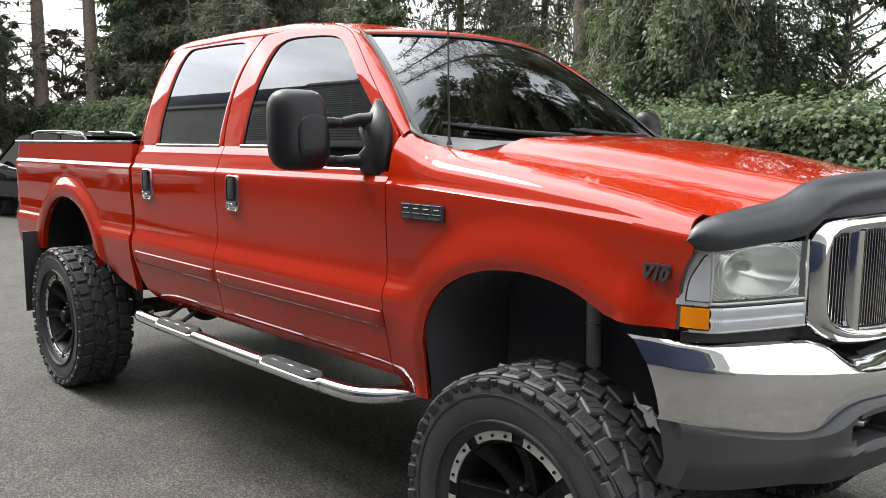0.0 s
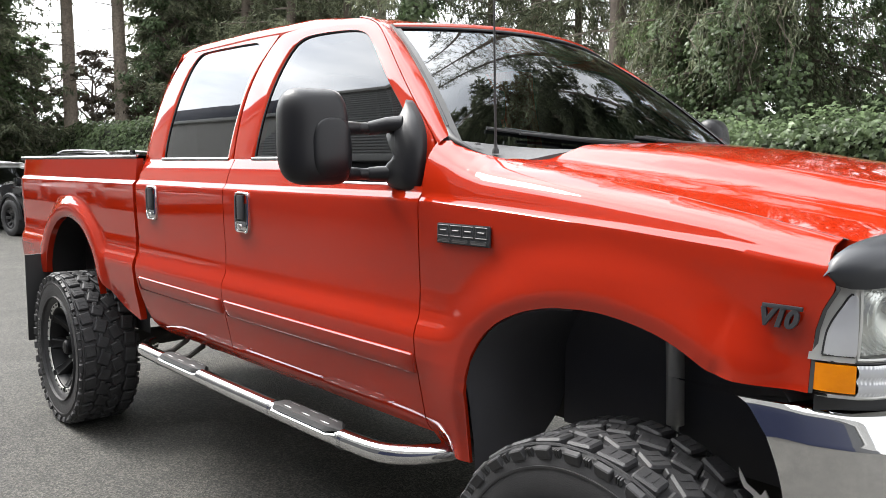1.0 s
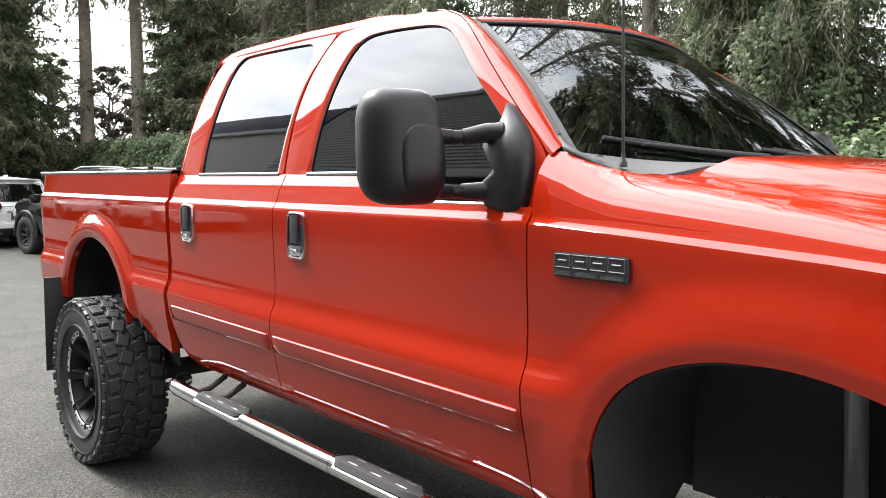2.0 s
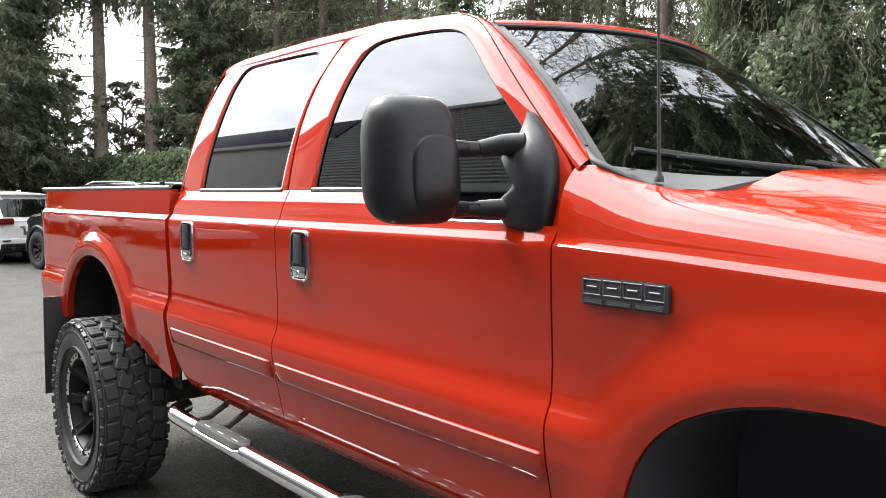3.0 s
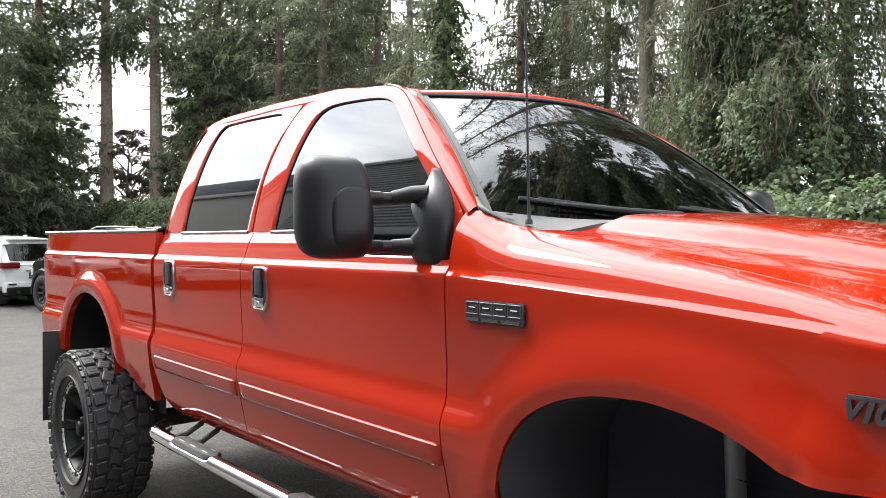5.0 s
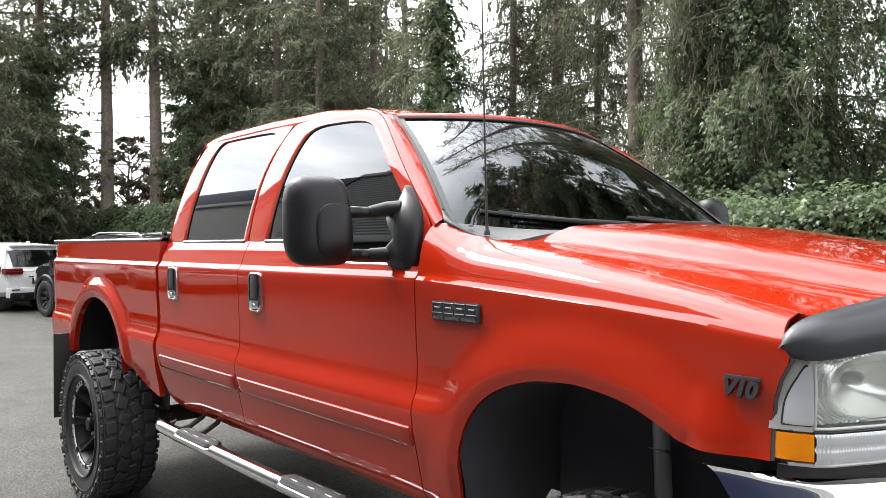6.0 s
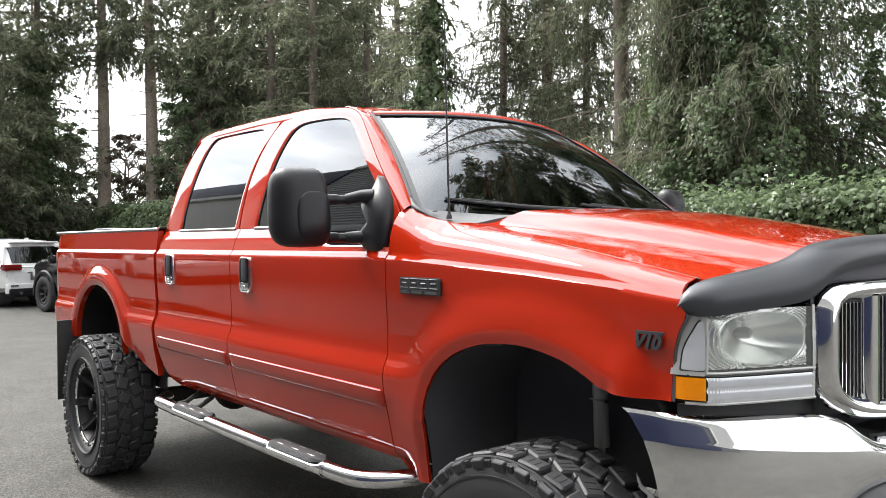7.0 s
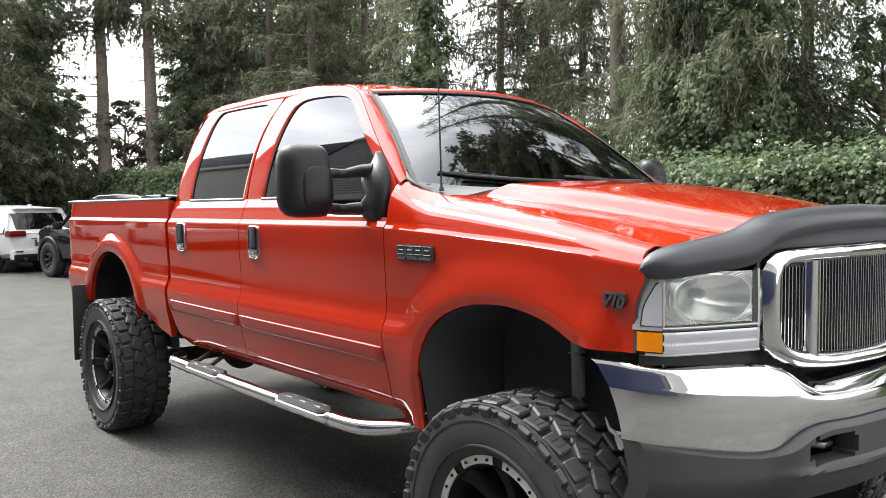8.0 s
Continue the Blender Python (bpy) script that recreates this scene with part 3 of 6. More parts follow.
# wipers
for y0, y1, u0, u1 in ((0.0, -0.66, 0.0, 0.055), (0.66, 0.02, 0.0, 0.06)):
    def on_screen(y, u, lift):
        p = screen_point(y / 0.83, u)
        return p + Vector((0.55, 0, 0.83)) * lift * 0.62
    wiper = tube("wiper", [on_screen(y0, u0 - 0.05, 0.02), on_screen(y0 * 0.9 + y1 * 0.1, u0 + 0.005, 0.035), on_screen((y0 + y1) / 2, (u0 + u1) / 2 - 0.015, 0.04), on_screen(y1 * 0.9 + y0 * 0.1, u1 - 0.02, 0.03)], [0.013, 0.010, 0.008, 0.005], SEAL, truck, 8, "black wiper arm")
    bm = bmesh.new()
    tube_into(bm, [on_screen(y0 + (y1 - y0) * (0.16 + 0.9 * k), u0 + 0.015 + (u1 - u0) * k, 0.012) for k in np.linspace(0, 1, 10)], 0.006, 6)
    tube_into(bm, [on_screen(y0 + (y1 - y0) * (0.26 + 0.7 * k), u0 + 0.018 + (u1 - u0) * k, 0.022 - 0.012 * abs(k - 0.5)) for k in np.linspace(0, 1, 8)], 0.0045, 6)
    part("wiper_blade", bm, SEAL, wiper)

# ---- nose: bumper, grille, lamps, stone guard ----
BUMPER_X = [(0, 0.92), (0.25, 0.905), (0.5, 0.862), (0.62, 0.825), (0.75, 0.757), (0.875, 0.667), (0.95, 0.562), (0.985, 0.455), (0.992, 0.43)]
NOSE_X = [(0, 0.84), (0.25, 0.826), (0.45, 0.80), (0.6, 0.775), (0.65, 0.757), (0.80, 0.70), (0.90, 0.655), (0.93, 0.628), (0.942, 0.602), (0.951, 0.573), (0.955, 0.555)]


def bumper_rows(y):
    a = abs(y)
    x = bend(a, BUMPER_X)
    top = bend(a, [(0, 1.008), (0.30, 1.010), (0.42, 1.022), (0.54, 1.076), (0.63, 1.096), (0.75, 1.101), (0.95, 1.108), (0.992, 1.112)])
    crease = bend(a, [(0, 0.982), (0.376, 0.992), (0.577, 1.012), (0.75, 1.026), (0.875, 1.036), (0.992, 1.046)])
    low = bend(a, [(0, 0.905), (0.313, 0.911), (0.45, 0.915), (0.52, 0.908), (0.575, 0.886), (0.615, 0.862), (0.65, 0.851), (0.69, 0.849), (0.75, 0.854), (0.88, 0.874), (0.963, 0.890), (0.992, 0.895)])
    return x, top, crease, low


STATIONS = [*np.linspace(-0.983, -0.90, 14), *np.linspace(-0.89, 0.89, 111), *np.linspace(0.90, 0.983, 14)]
P = []
for y in STATIONS:
    x, top, crease, low = bumper_rows(y)
    a = abs(y)
    pull = 0.018 * ease((a - 0.70) / 0.29)
    outer = ease((a - 0.55) / 0.42)
    back = 0.066 - 0.040 * outer
    roll = 0.010 * outer
    edge = back + roll

    def face(z, inset=0.0):
        yk = y * (1 - pull * (top - z) / (top - low))
        return (bend(abs(yk), BUMPER_X) - inset, yk, z)

    row = [(x - 0.20 - edge, y * 0.97, top + 0.004), (x - edge - 0.02, y, top + 0.006), (x - edge - 0.006, y, top + 0.004)]
    row += [face(top * (1 - k) + crease * k, back * (1 - k) * 0.96 + roll * max(0, 1 - k / 0.22) ** 2) for k in (0.04, 0.08, 0.14, 0.22, 0.35, 0.6, 0.85, 0.95)]
    row += [face(crease * (1 - k) + low * k, -0.006 * math.sin(math.pi * k) - 0.001) for k in (0.01, 0.06, 0.15, 0.3, 0.5, 0.7, 0.85, 0.95)]
    row += [face(low - 0.004, 0.008), face(low - 0.006, 0.03)]
    P.append(row)
bumper = sheet("front_bumper", P, CHROME, truck, label="chrome front bumper", angle=17)


def slot_at(y, z):
    return 0.335 < abs(y) < 0.555 and 0.805 < z < 0.882 and (abs(y) > 0.355 and abs(y) < 0.535 or 0.82 < z < 0.868)


bm = bmesh.new()
ys = sorted(set([*np.linspace(-0.945, 0.945, 111)] + [s * v for s in (-1, 1) for v in (0.333, 0.337, 0.353, 0.357, 0.533, 0.537, 0.553, 0.557)]))
cols = []
for y in ys:
    a = abs(y)
    x, top, crease, low = bumper_rows(y * 1.012)
    zs = [low + 0.002, low - 0.004, low - 0.014] + [z for z in np.linspace(low - 0.03, 0.69, 16)]
    proud = 0.034 * ease((0.66 - a) / 0.09)
    col = []
    for k, z in enumerate(zs):
        tuck = 0.05 * ease((0.78 - z) / 0.12)
        ridge = 0.012 * ease(1 - abs(z - 0.785) / 0.02) * ease((0.66 - a) / 0.1)
        yk = y * (1 - 0.02 * ease((a - 0.8) / 0.15) * k / 18)
        col.append((bend(abs(yk), BUMPER_X) - 0.014 + (0.016 + proud) * min(1, k / 2) - tuck + ridge, yk, z))
    cols.append(col)
vs = [[bm.verts.new(p) for p in c] for c in cols]
for i in range(len(ys) - 1):
    for j in range(len(vs[0]) - 1):
        yc, zc = (ys[i] + ys[i + 1]) / 2, (cols[i][j][2] + cols[i][j + 1][2]) / 2
        if not slot_at(yc, zc):
            bm.faces.new((vs[i][j], vs[i + 1][j], vs[i + 1][j + 1], vs[i][j + 1]))
got = bmesh.ops.extrude_edge_only(bm, edges=[e for e in bm.edges if e.is_boundary])
bmesh.ops.translate(bm, verts=[g for g in got["geom"] if isinstance(g, bmesh.types.BMVert)], vec=(-0.07, 0, 0))
part("bumper_valance", bm, GREY, bumper, "grey plastic lower bumper cover", 30)
for s in (-1, 1):
    block("tow_hook_pocket", (0.60, s * 0.445 - 0.14, 0.77), (0.72, s * 0.445 + 0.14, 0.90), SEAL, bumper, 0.0)
    tube("tow_hook", [(0.74, s * 0.37, 0.832), (0.86, s * 0.375, 0.836), (0.868, s * 0.44, 0.842), (0.80, s * 0.485, 0.85), (0.73, s * 0.49, 0.852)], 0.011, STEEL, bumper, 10)

# chrome grille shell with billet slats
def shell(points, n=40):
    right = smooth_line(points, n, 3)
    return np.concatenate([right, [(-y, z) for y, z in right[-2::-1]]])


OUTER = [(0.0, 1.452), (-0.30, 1.451), (-0.50, 1.448), (-0.575, 1.438), (-0.612, 1.405), (-0.620, 1.345), (-0.618, 1.19), (-0.600, 1.135), (-0.53, 1.085), (-0.42, 1.058), (-0.24, 1.045), (0.0, 1.040)]
INNER = [(0.0, 1.398), (-0.30, 1.397), (-0.46, 1.395), (-0.535, 1.390), (-0.560, 1.372), (-0.566, 1.33), (-0.564, 1.20), (-0.552, 1.165), (-0.50, 1.135), (-0.40, 1.112), (-0.24, 1.095), (0.0, 1.090)]
grille = tagged(new("grille"), "chrome grille with thin vertical billet slats")
grille.parent = truck
P = []
for (yo, zo), (yi, zi) in zip(shell(OUTER), shell(INNER)):
    row = []
    for k in (0, 0.02, 0.06, 0.12, 0.20, 0.32, 0.45, 0.58, 0.70, 0.80, 0.88, 0.94, 0.98, 1.0):
        y, z = yo * (1 - k) + yi * k, zo * (1 - k) + zi * k
        row.append((curve(abs(y), NOSE_X) - 0.030 + 0.056 * max(0.0, math.sin(math.pi * (0.01 + 0.90 * k))) ** 0.42, y, z))
    row.append((row[-1][0] - 0.05, yi, zi))
    P.append(row)
sheet("grille_surround", P, CHROME, grille, label="chrome grille surround", angle=50)
for s in (-1, 1):
    P = []
    for z in np.linspace(1.10, 1.40, 12):
        P.append([(curve(0.39, NOSE_X) + o, s * (0.393 + w), z) for w, o in ((-0.028, -0.022), (-0.026, 0.004), (-0.020, 0.012), (-0.008, 0.017), (0.008, 0.017), (0.020, 0.012), (0.026, 0.004), (0.028, -0.022))])
    sheet("grille_divider", P, CHROME, grille, angle=50)
block("grille_backing", (0.60, -0.58, 1.08), (0.715, 0.58, 1.41), SEAL, grille, 0.0)


def slat_mesh(height):
    bm = bmesh.new()
    box_into(bm, (-0.008, -0.0019, 0), (0.006, 0.0019, height), 0.0016, 2)
    me = bpy.data.meshes.new("slat")
    bm.to_mesh(me)
    bm.free()
    me.materials.append(CHROME)
    return me


TALL, SIDE = slat_mesh(0.305), slat_mesh(0.255)
for k in range(-21, 22):
    y = k * 0.0163
    slat = new("slat", TALL)
    slat.parent, slat.location = grille, (curve(abs(y), NOSE_X) - 0.012, y, 1.092 + 0.018 * (abs(y) / 0.35) ** 2)
for s in (-1, 1):
    for k in range(8):
        y = s * (0.432 + k * 0.0163)
        slat = new("slat", SIDE)
        slat.parent, slat.location = grille, (curve(abs(y), NOSE_X) - 0.012, y, 1.128 + 0.04 * max(0, (abs(y) - 0.5) / 0.06) ** 2)


def nose_patch(s, y0, y1, z0, z1, lift=0.0, n=10, m=4, bulge=0.0):
    return [[(curve(y, NOSE_X) + lift + bulge * math.sin(math.pi * i / (n - 1)) * math.sin(math.pi * j / (m - 1)), s * y, z0 + (z1 - z0) * j / (m - 1)) for j in range(m)] for i, y in enumerate(np.linspace(y0, y1, n))]


def lamp_left(z):
    """Half width at which the lamp meets the wing."""
    return float(np.interp(-lamp_edge(z) - 0.004, [-p[1] for p in NOSE_X], [p[0] for p in NOSE_X]))


for s in (-1, 1):
    lamp = tagged(new("headlamp"), "clear headlamp with chrome reflector and amber corner")
    lamp.parent = truck
    sheet("headlamp_lens", nose_patch(s, 0.923, 0.640, 1.228, 1.382, 0.0, 18, 6, 0.006), GLASS_LAMP, lamp, label="clear plastic lens", out=(1, 0, 0))
    # housing: fluted border round a bowl-shaped mirror
    bm = bmesh.new()
    P = []
    for i, y in enumerate(np.linspace(0.921, 0.642, 150)):
        row = []
        for j, z in enumerate(np.linspace(1.230, 1.380, 48)):
            q = (abs((y - 0.766) / 0.118) ** 2.6 + abs((z - 1.303) / 0.066) ** 2.6) ** (1 / 2.6)
            deep = 0.075 * (1 - q * q) if q < 1 else 0.0
            flute = 0.0022 * math.sin(2 * math.pi * (q - 1) / 0.075) * ease((q - 1.02) / 0.06)
            row.append((curve(y, NOSE_X) - 0.014 - deep + flute, s * y, z))
        P.append(row)
    grid_into(bm, P)
    part("reflector", bm, SILVER, lamp, "chrome headlamp reflector", 40)
    bm = bmesh.new()
    lathe_into(bm, [(0.0004, 0.0), (0.012, 0.003), (0.016, 0.012), (0.016, 0.05)], 16)
    bmesh.ops.transform(bm, matrix=Matrix.Translation((curve(0.765, NOSE_X) - 0.050, s * 0.765, 1.312)) @ Matrix.Rotation(radians(90), 4, "Z"), verts=bm.verts)
    part("bulb_shield", bm, STEEL, lamp)
    # grey corner housing with a clear ribbed lamp, arched at the top
    sheet("corner_housing", [[(curve(y, NOSE_X) - 0.002, s * y, z) for y in np.linspace(lamp_left(z) + 0.0005, 0.9225, 14)] for z in np.linspace(1.216, 1.390, 12)], LAMP_FRAME, lamp, rim=(-0.006, 0, 0), label="grey corner lamp housing")
    P, outline = [], []
    crown = (lamp_left(1.36) - 0.003 + 0.9285) / 2
    for k in np.linspace(0, 1, 18):
        z = 1.229 + 0.125 * k
        w = max(0.04, math.sqrt(max(0.0, 1 - k ** 2.8)))
        a, b = crown + (lamp_left(z) - 0.0032 - crown) * w, crown + (0.9285 - crown) * w
        row = []
        for i, t in enumerate(np.linspace(0, 1, 41)):
            y = a + (b - a) * t
            edge = 0.004 * ease(1 - min(t, 1 - t) / 0.06) + 0.004 * ease(1 - min(k, 1 - k) / 0.05)
            row.append((curve(y, NOSE_X) + 0.0055 + 0.0028 * math.cos(i * math.pi / 2) - edge, s * y, z))
        P.append(row)
        outline.append((a, b, z))
    corner = sheet("corner_lamp", P, LENS, lamp, rim=(-0.008, 0, 0), label="clear ribbed corner lamp", angle=60)
    loop = [(y, z) for y, _, z in outline] + [(y, z) for _, y, z in outline[::-1]]
    tube("lens_seal", [(curve(y, NOSE_X) + 0.001, s * y, z) for y, z in loop + loop[:1]], 0.0022, SEAL, corner, 6)
    sheet("turn_signal", nose_patch(s, 0.9500, 0.9275, 1.155, 1.211, 0.004, 8, 4, 0.002), AMBER, lamp, rim=(-0.02, 0, 0), label="amber turn signal")
    # parking lamp: two fluted bands under one another
    P = []
    for z in np.linspace(1.150, 1.212, 15):
        band = math.sin(math.pi * (((z - 1.150) / 0.031) % 1.0))
        P.append([(curve(y, NOSE_X) + 0.002 + 0.0030 * band + 0.0028 * math.cos(i * math.pi / 2) * band, s * y, z) for i, y in enumerate(np.linspace(0.926, 0.642, 181))])
    sheet("parking_lamp", P, LENS, lamp, label="clear ribbed parking lamp", angle=60)
    for ya, yb, z0, z1, m in ((0.947, 0.630, 1.143, 1.150, LAMP_FRAME), (0.946, 0.630, 1.213, 1.218, SEAL), (0.925, 0.630, 1.219, 1.226, LAMP_FRAME), (0.640, 0.632, 1.143, 1.386, LAMP_FRAME), (0.9255, 0.9215, 1.222, 1.380, LAMP_FRAME)):
        yv = np.linspace(ya, yb, 14)
        sheet("lamp_frame_bar", [[(curve(y, NOSE_X) + o, s * y, z) for o, z in ((-0.025, z0), (0.001, z0), (0.003, (z0 + z1) / 2), (0.001, z1), (-0.025, z1))] for y in yv], m, lamp)
    # dark gap strip between wing and lamps
    sheet("lamp_gap_seal", [[(lamp_edge(z) + o, s * (wing_y(0.55, z) - q), z) for o, q in ((-0.02, 0.012), (0.006, 0.008), (0.008, 0.004), (0.001, 0.001))] for z in np.linspace(1.147, 1.385, 12)], COWL, truck)
    # black filler between lamps and bumper
    sheet("bumper_filler", [[(curve(y, NOSE_X) - 0.06, s * y, z) for z in (1.06, 1.10, 1.140)] for y in np.linspace(0.935, 0.55, 14)], SEAL, truck)

# smoked stone guard over the bonnet's edge
LOW = [(0.588, 0.967, 1.392), (0.592, 0.966, 1.378), (0.606, 0.960, 1.367), (0.630, 0.942, 1.364), (0.660, 0.912, 1.366), (0.700, 0.808, 1.378), (0.752, 0.680, 1.390), (0.772, 0.625, 1.412), (0.785, 0.575, 1.452), (0.800, 0.497, 1.478), (0.818, 0.319, 1.492), (0.834, 0.15, 1.497), (0.840, 0.0, 1.498)]
HIGH = [(0.587, 0.967, 1.396), (0.588, 0.964, 1.412), (0.591, 0.954, 1.427), (0.598, 0.930, 1.442), (0.607, 0.888, 1.455), (0.640, 0.790, 1.472), (0.680, 0.690, 1.490), (0.695, 0.630, 1.510), (0.705, 0.575, 1.535), (0.720, 0.490, 1.550), (0.738, 0.319, 1.562), (0.750, 0.15, 1.568), (0.754, 0.0, 1.570)]
low, high = smooth_line(LOW, 40), smooth_line(HIGH, 40)
P = []
for s, order in ((-1, range(40)), (1, range(38, -1, -1))):
    for k in order:
        a, b = Vector(low[k]), Vector(high[k])
        puff = math.sqrt(min(1.0, (k + 0.1) / 4))
        outer = [a.lerp(b, u) + Vector((0.030, 0.008, 0.018)) * puff * math.sin(math.pi * u) ** 0.8 for u in np.linspace(0, 1, 9)]
        inner = [b + Vector((-0.012, -0.003, -0.010)), a.lerp(b, 0.5) + Vector((0.005, -0.004, 0.0)), a + Vector((-0.008, -0.004, 0.002))]
        P.append([(q.x, s * q.y, q.z) for q in outer + inner])
sheet("stone_guard", P, SMOKE, truck, cv=True, label="dark smoked plastic stone guard", angle=60)
sheet("grille_header", [[(curve(abs(y), NOSE_X) - 0.02, y, z) for z in (1.38, 1.44, 1.50)] for y in np.linspace(-0.62, 0.62, 30)], LINER, truck)


# ---- wheels ----
def tyre_parts():
    bm = bmesh.new()
    lathe_into(bm, [(0.268, -0.118), (0.285, -0.140), (0.30, -0.150), (0.34, -0.163), (0.39, -0.168), (0.425, -0.164), (0.440, -0.156), (0.448, -0.140), (0.450, -0.09), (0.451, 0.0),
                    (0.450, 0.09), (0.448, 0.140), (0.440, 0.156), (0.425, 0.164), (0.39, 0.168), (0.34, 0.163), (0.30, 0.150), (0.285, 0.140), (0.268, 0.118)], 84)
    # a raised ring and lettering bars on the outer sidewall
    for r in (0.318, 0.402):
        lathe_into(bm, [(r - 0.004, -0.150), (r - 0.003, -0.170), (r + 0.003, -0.171), (r + 0.004, -0.150)], 84)
    for k in range(12):
        a = math.radians(200 + k * 5.2)
        m = Matrix.Rotation(-a, 4, "Y") @ Matrix.Translation((0.362, -0.168, 0))
        box_into(bm, (-0.011, -0.004, -0.0035), (0.011, 0.001, 0.0035), 0, 1, m)
        if k % 3:
            box_into(bm, (0.006, -0.004, -0.010), (0.011, 0.001, 0.010), 0, 1, m)
    rnd = random.Random(5)
    count = 30
    for k in range(count):
        for row, (y, w, ln, turn, off) in enumerate(((-0.114, 0.064, 0.076, 8, 0.0), (-0.038, 0.066, 0.074, -20, 0.45), (0.038, 0.066, 0.074, 20, 0.0), (0.114, 0.064, 0.076, -8, 0.5))):
            a = 2 * math.pi * (k + off) / count
            m = Matrix.Rotation(-a, 4, "Y") @ Matrix.Translation((0.452, y, 0)) @ Matrix.Rotation(radians(turn + rnd.uniform(-3, 3)), 4, "X")
            l2 = ln * (1.08 if k % 2 else 0.94) / 2
            box_into(bm, (-0.008, -w / 2, -l2), (0.016, w / 2, l2), 0.006, 1, m)
            # zigzag siping: thin raised bars on the block's face
            for q in (-0.3, 0.3):
                box_into(bm, (0.014, -w * 0.28, q * l2 - 0.002), (0.0175, w * 0.28, q * l2 + 0.002), 0, 1, m)
            if row in (1, 2):
                m2 = m @ Matrix.Translation((0, w * 0.36 * (-1 if row == 1 else 1), l2 * 1.05))
                box_into(bm, (-0.008, -0.013, -0.012), (0.015, 0.013, 0.010), 0.003, 1, m2)
        for side in (-1, 1):
            # stepped shoulder lugs: a forked block, then a short one
            a = 2 * math.pi * (k + (0.0 if side < 0 else 0.5)) / count
            lean = Matrix.Rotation(radians(side * 20), 4, "Z")
            m = Matrix.Rotation(-a, 4, "Y") @ Matrix.Translation((0.428, side * 0.160, 0)) @ lean
            deep = 0.060 if k % 2 else 0.044
            box_into(bm, (-0.004, -0.010, -0.027), (0.025, 0.011, 0.020), 0.003, 1, m)
            box_into(bm, (-deep, -0.008, -0.027), (0.0, 0.008, -0.011), 0.003, 1, m)
            box_into(bm, (-deep * 0.62, -0.008, -0.004), (0.0, 0.008, 0.016), 0.003, 1, m)
            m = Matrix.Rotation(-a - math.pi / count, 4, "Y") @ Matrix.Translation((0.430, side * 0.160, 0)) @ lean
            for q in (-0.010, -0.003, 0.004):
                box_into(bm, (-0.012, -0.005, q), (0.020, 0.006, q + 0.004), 0, 1, m)
    # the fine moulded line that links the shoulder lugs
    for side in (-1, 1):
        lathe_into(bm, [(0.455, side * 0.151), (0.4600, side * 0.150), (0.4600, side * 0.154), (0.455, side * 0.156)], 84)
    return bm


def rim_parts():
    bm = bmesh.new()
    lathe_into(bm, [(0.262, 0.12), (0.268, 0.10), (0.235, 0.08), (0.225, -0.02), (0.232, -0.10), (0.247, -0.128), (0.262, -0.131), (0.284, -0.135), (0.288, -0.130), (0.284, -0.120)], 64)
    lathe_into(bm, [(0.0005, -0.02), (0.10, -0.02), (0.12, -0.02), (0.14, 0.0), (0.232, 0.0)], 48)
    return bm


def spoke_into(bm, a):
    m = Matrix.Rotation(-a, 4, "Y")
    P = []
    for r, w, y in ((0.060, 0.030, -0.052), (0.10, 0.028, -0.055), (0.15, 0.024, -0.070), (0.20, 0.026, -0.098), (0.240, 0.034, -0.128)):
        P.append([m @ Vector((r, y + o, w * q)) for q, o in ((-1.25, 0.045), (-1.0, 0.006), (-0.8, 0.0), (-0.3, 0.006), (0.3, 0.006), (0.8, 0.0), (1.0, 0.006), (1.25, 0.045))])
    grid_into(bm, P)


def mesh_only(name, bm, material, angle=35):
    bmesh.ops.recalc_face_normals(bm, faces=bm.faces)
    me = bpy.data.meshes.new(name)
    bm.to_mesh(me)
    bm.free()
    me.materials.append(material)
    me.shade_smooth()
    me.set_sharp_from_angle(angle=radians(angle))
    return me


TYRE = mesh_only("tyre", tyre_parts(), RUBBER, 30)
RIM = mesh_only("rim", rim_parts(), BLACK)
bm = bmesh.new()
spoke_into(bm, 0)
SPOKE = mesh_only("spoke", bm, BLACK)
# one plate of the segmented ring, with three bolt heads
bm = bmesh.new()
P = []
for a in np.linspace(radians(-17.5), radians(17.5), 9):
    P.append([(r * math.cos(a), y, r * math.sin(a)) for r, y in ((0.252, -0.133), (0.2535, -0.1385), (0.281, -0.1385), (0.2825, -0.133))])
grid_into(bm, P)
RING = mesh_only("ring_plate", bm, PLATE)
bm = bmesh.new()
lathe_into(bm, [(0.0004, -0.005), (0.005, -0.005), (0.0058, -0.002), (0.0058, 0.002)], 10)
BOLT = mesh_only("ring_bolt", bm, BLACK)
bm = bmesh.new()
lathe_into(bm, [(0.0004, -0.125), (0.036, -0.122), (0.044, -0.112), (0.046, -0.06), (0.062, -0.055), (0.066, -0.03)], 32)
CAP = mesh_only("centre_cap", bm, BLACK)
bm = bmesh.new()
lathe_into(bm, [(0.0004, -0.085), (0.008, -0.084), (0.0105, -0.078), (0.0105, -0.03)], 6)
NUT = mesh_only("wheel_nut", bm, STEEL)


def put(name, me, parent, m=None):
    ob = new(name, me)
    ob.parent = parent
    if m is not None:
        ob.matrix_local = m
    return ob


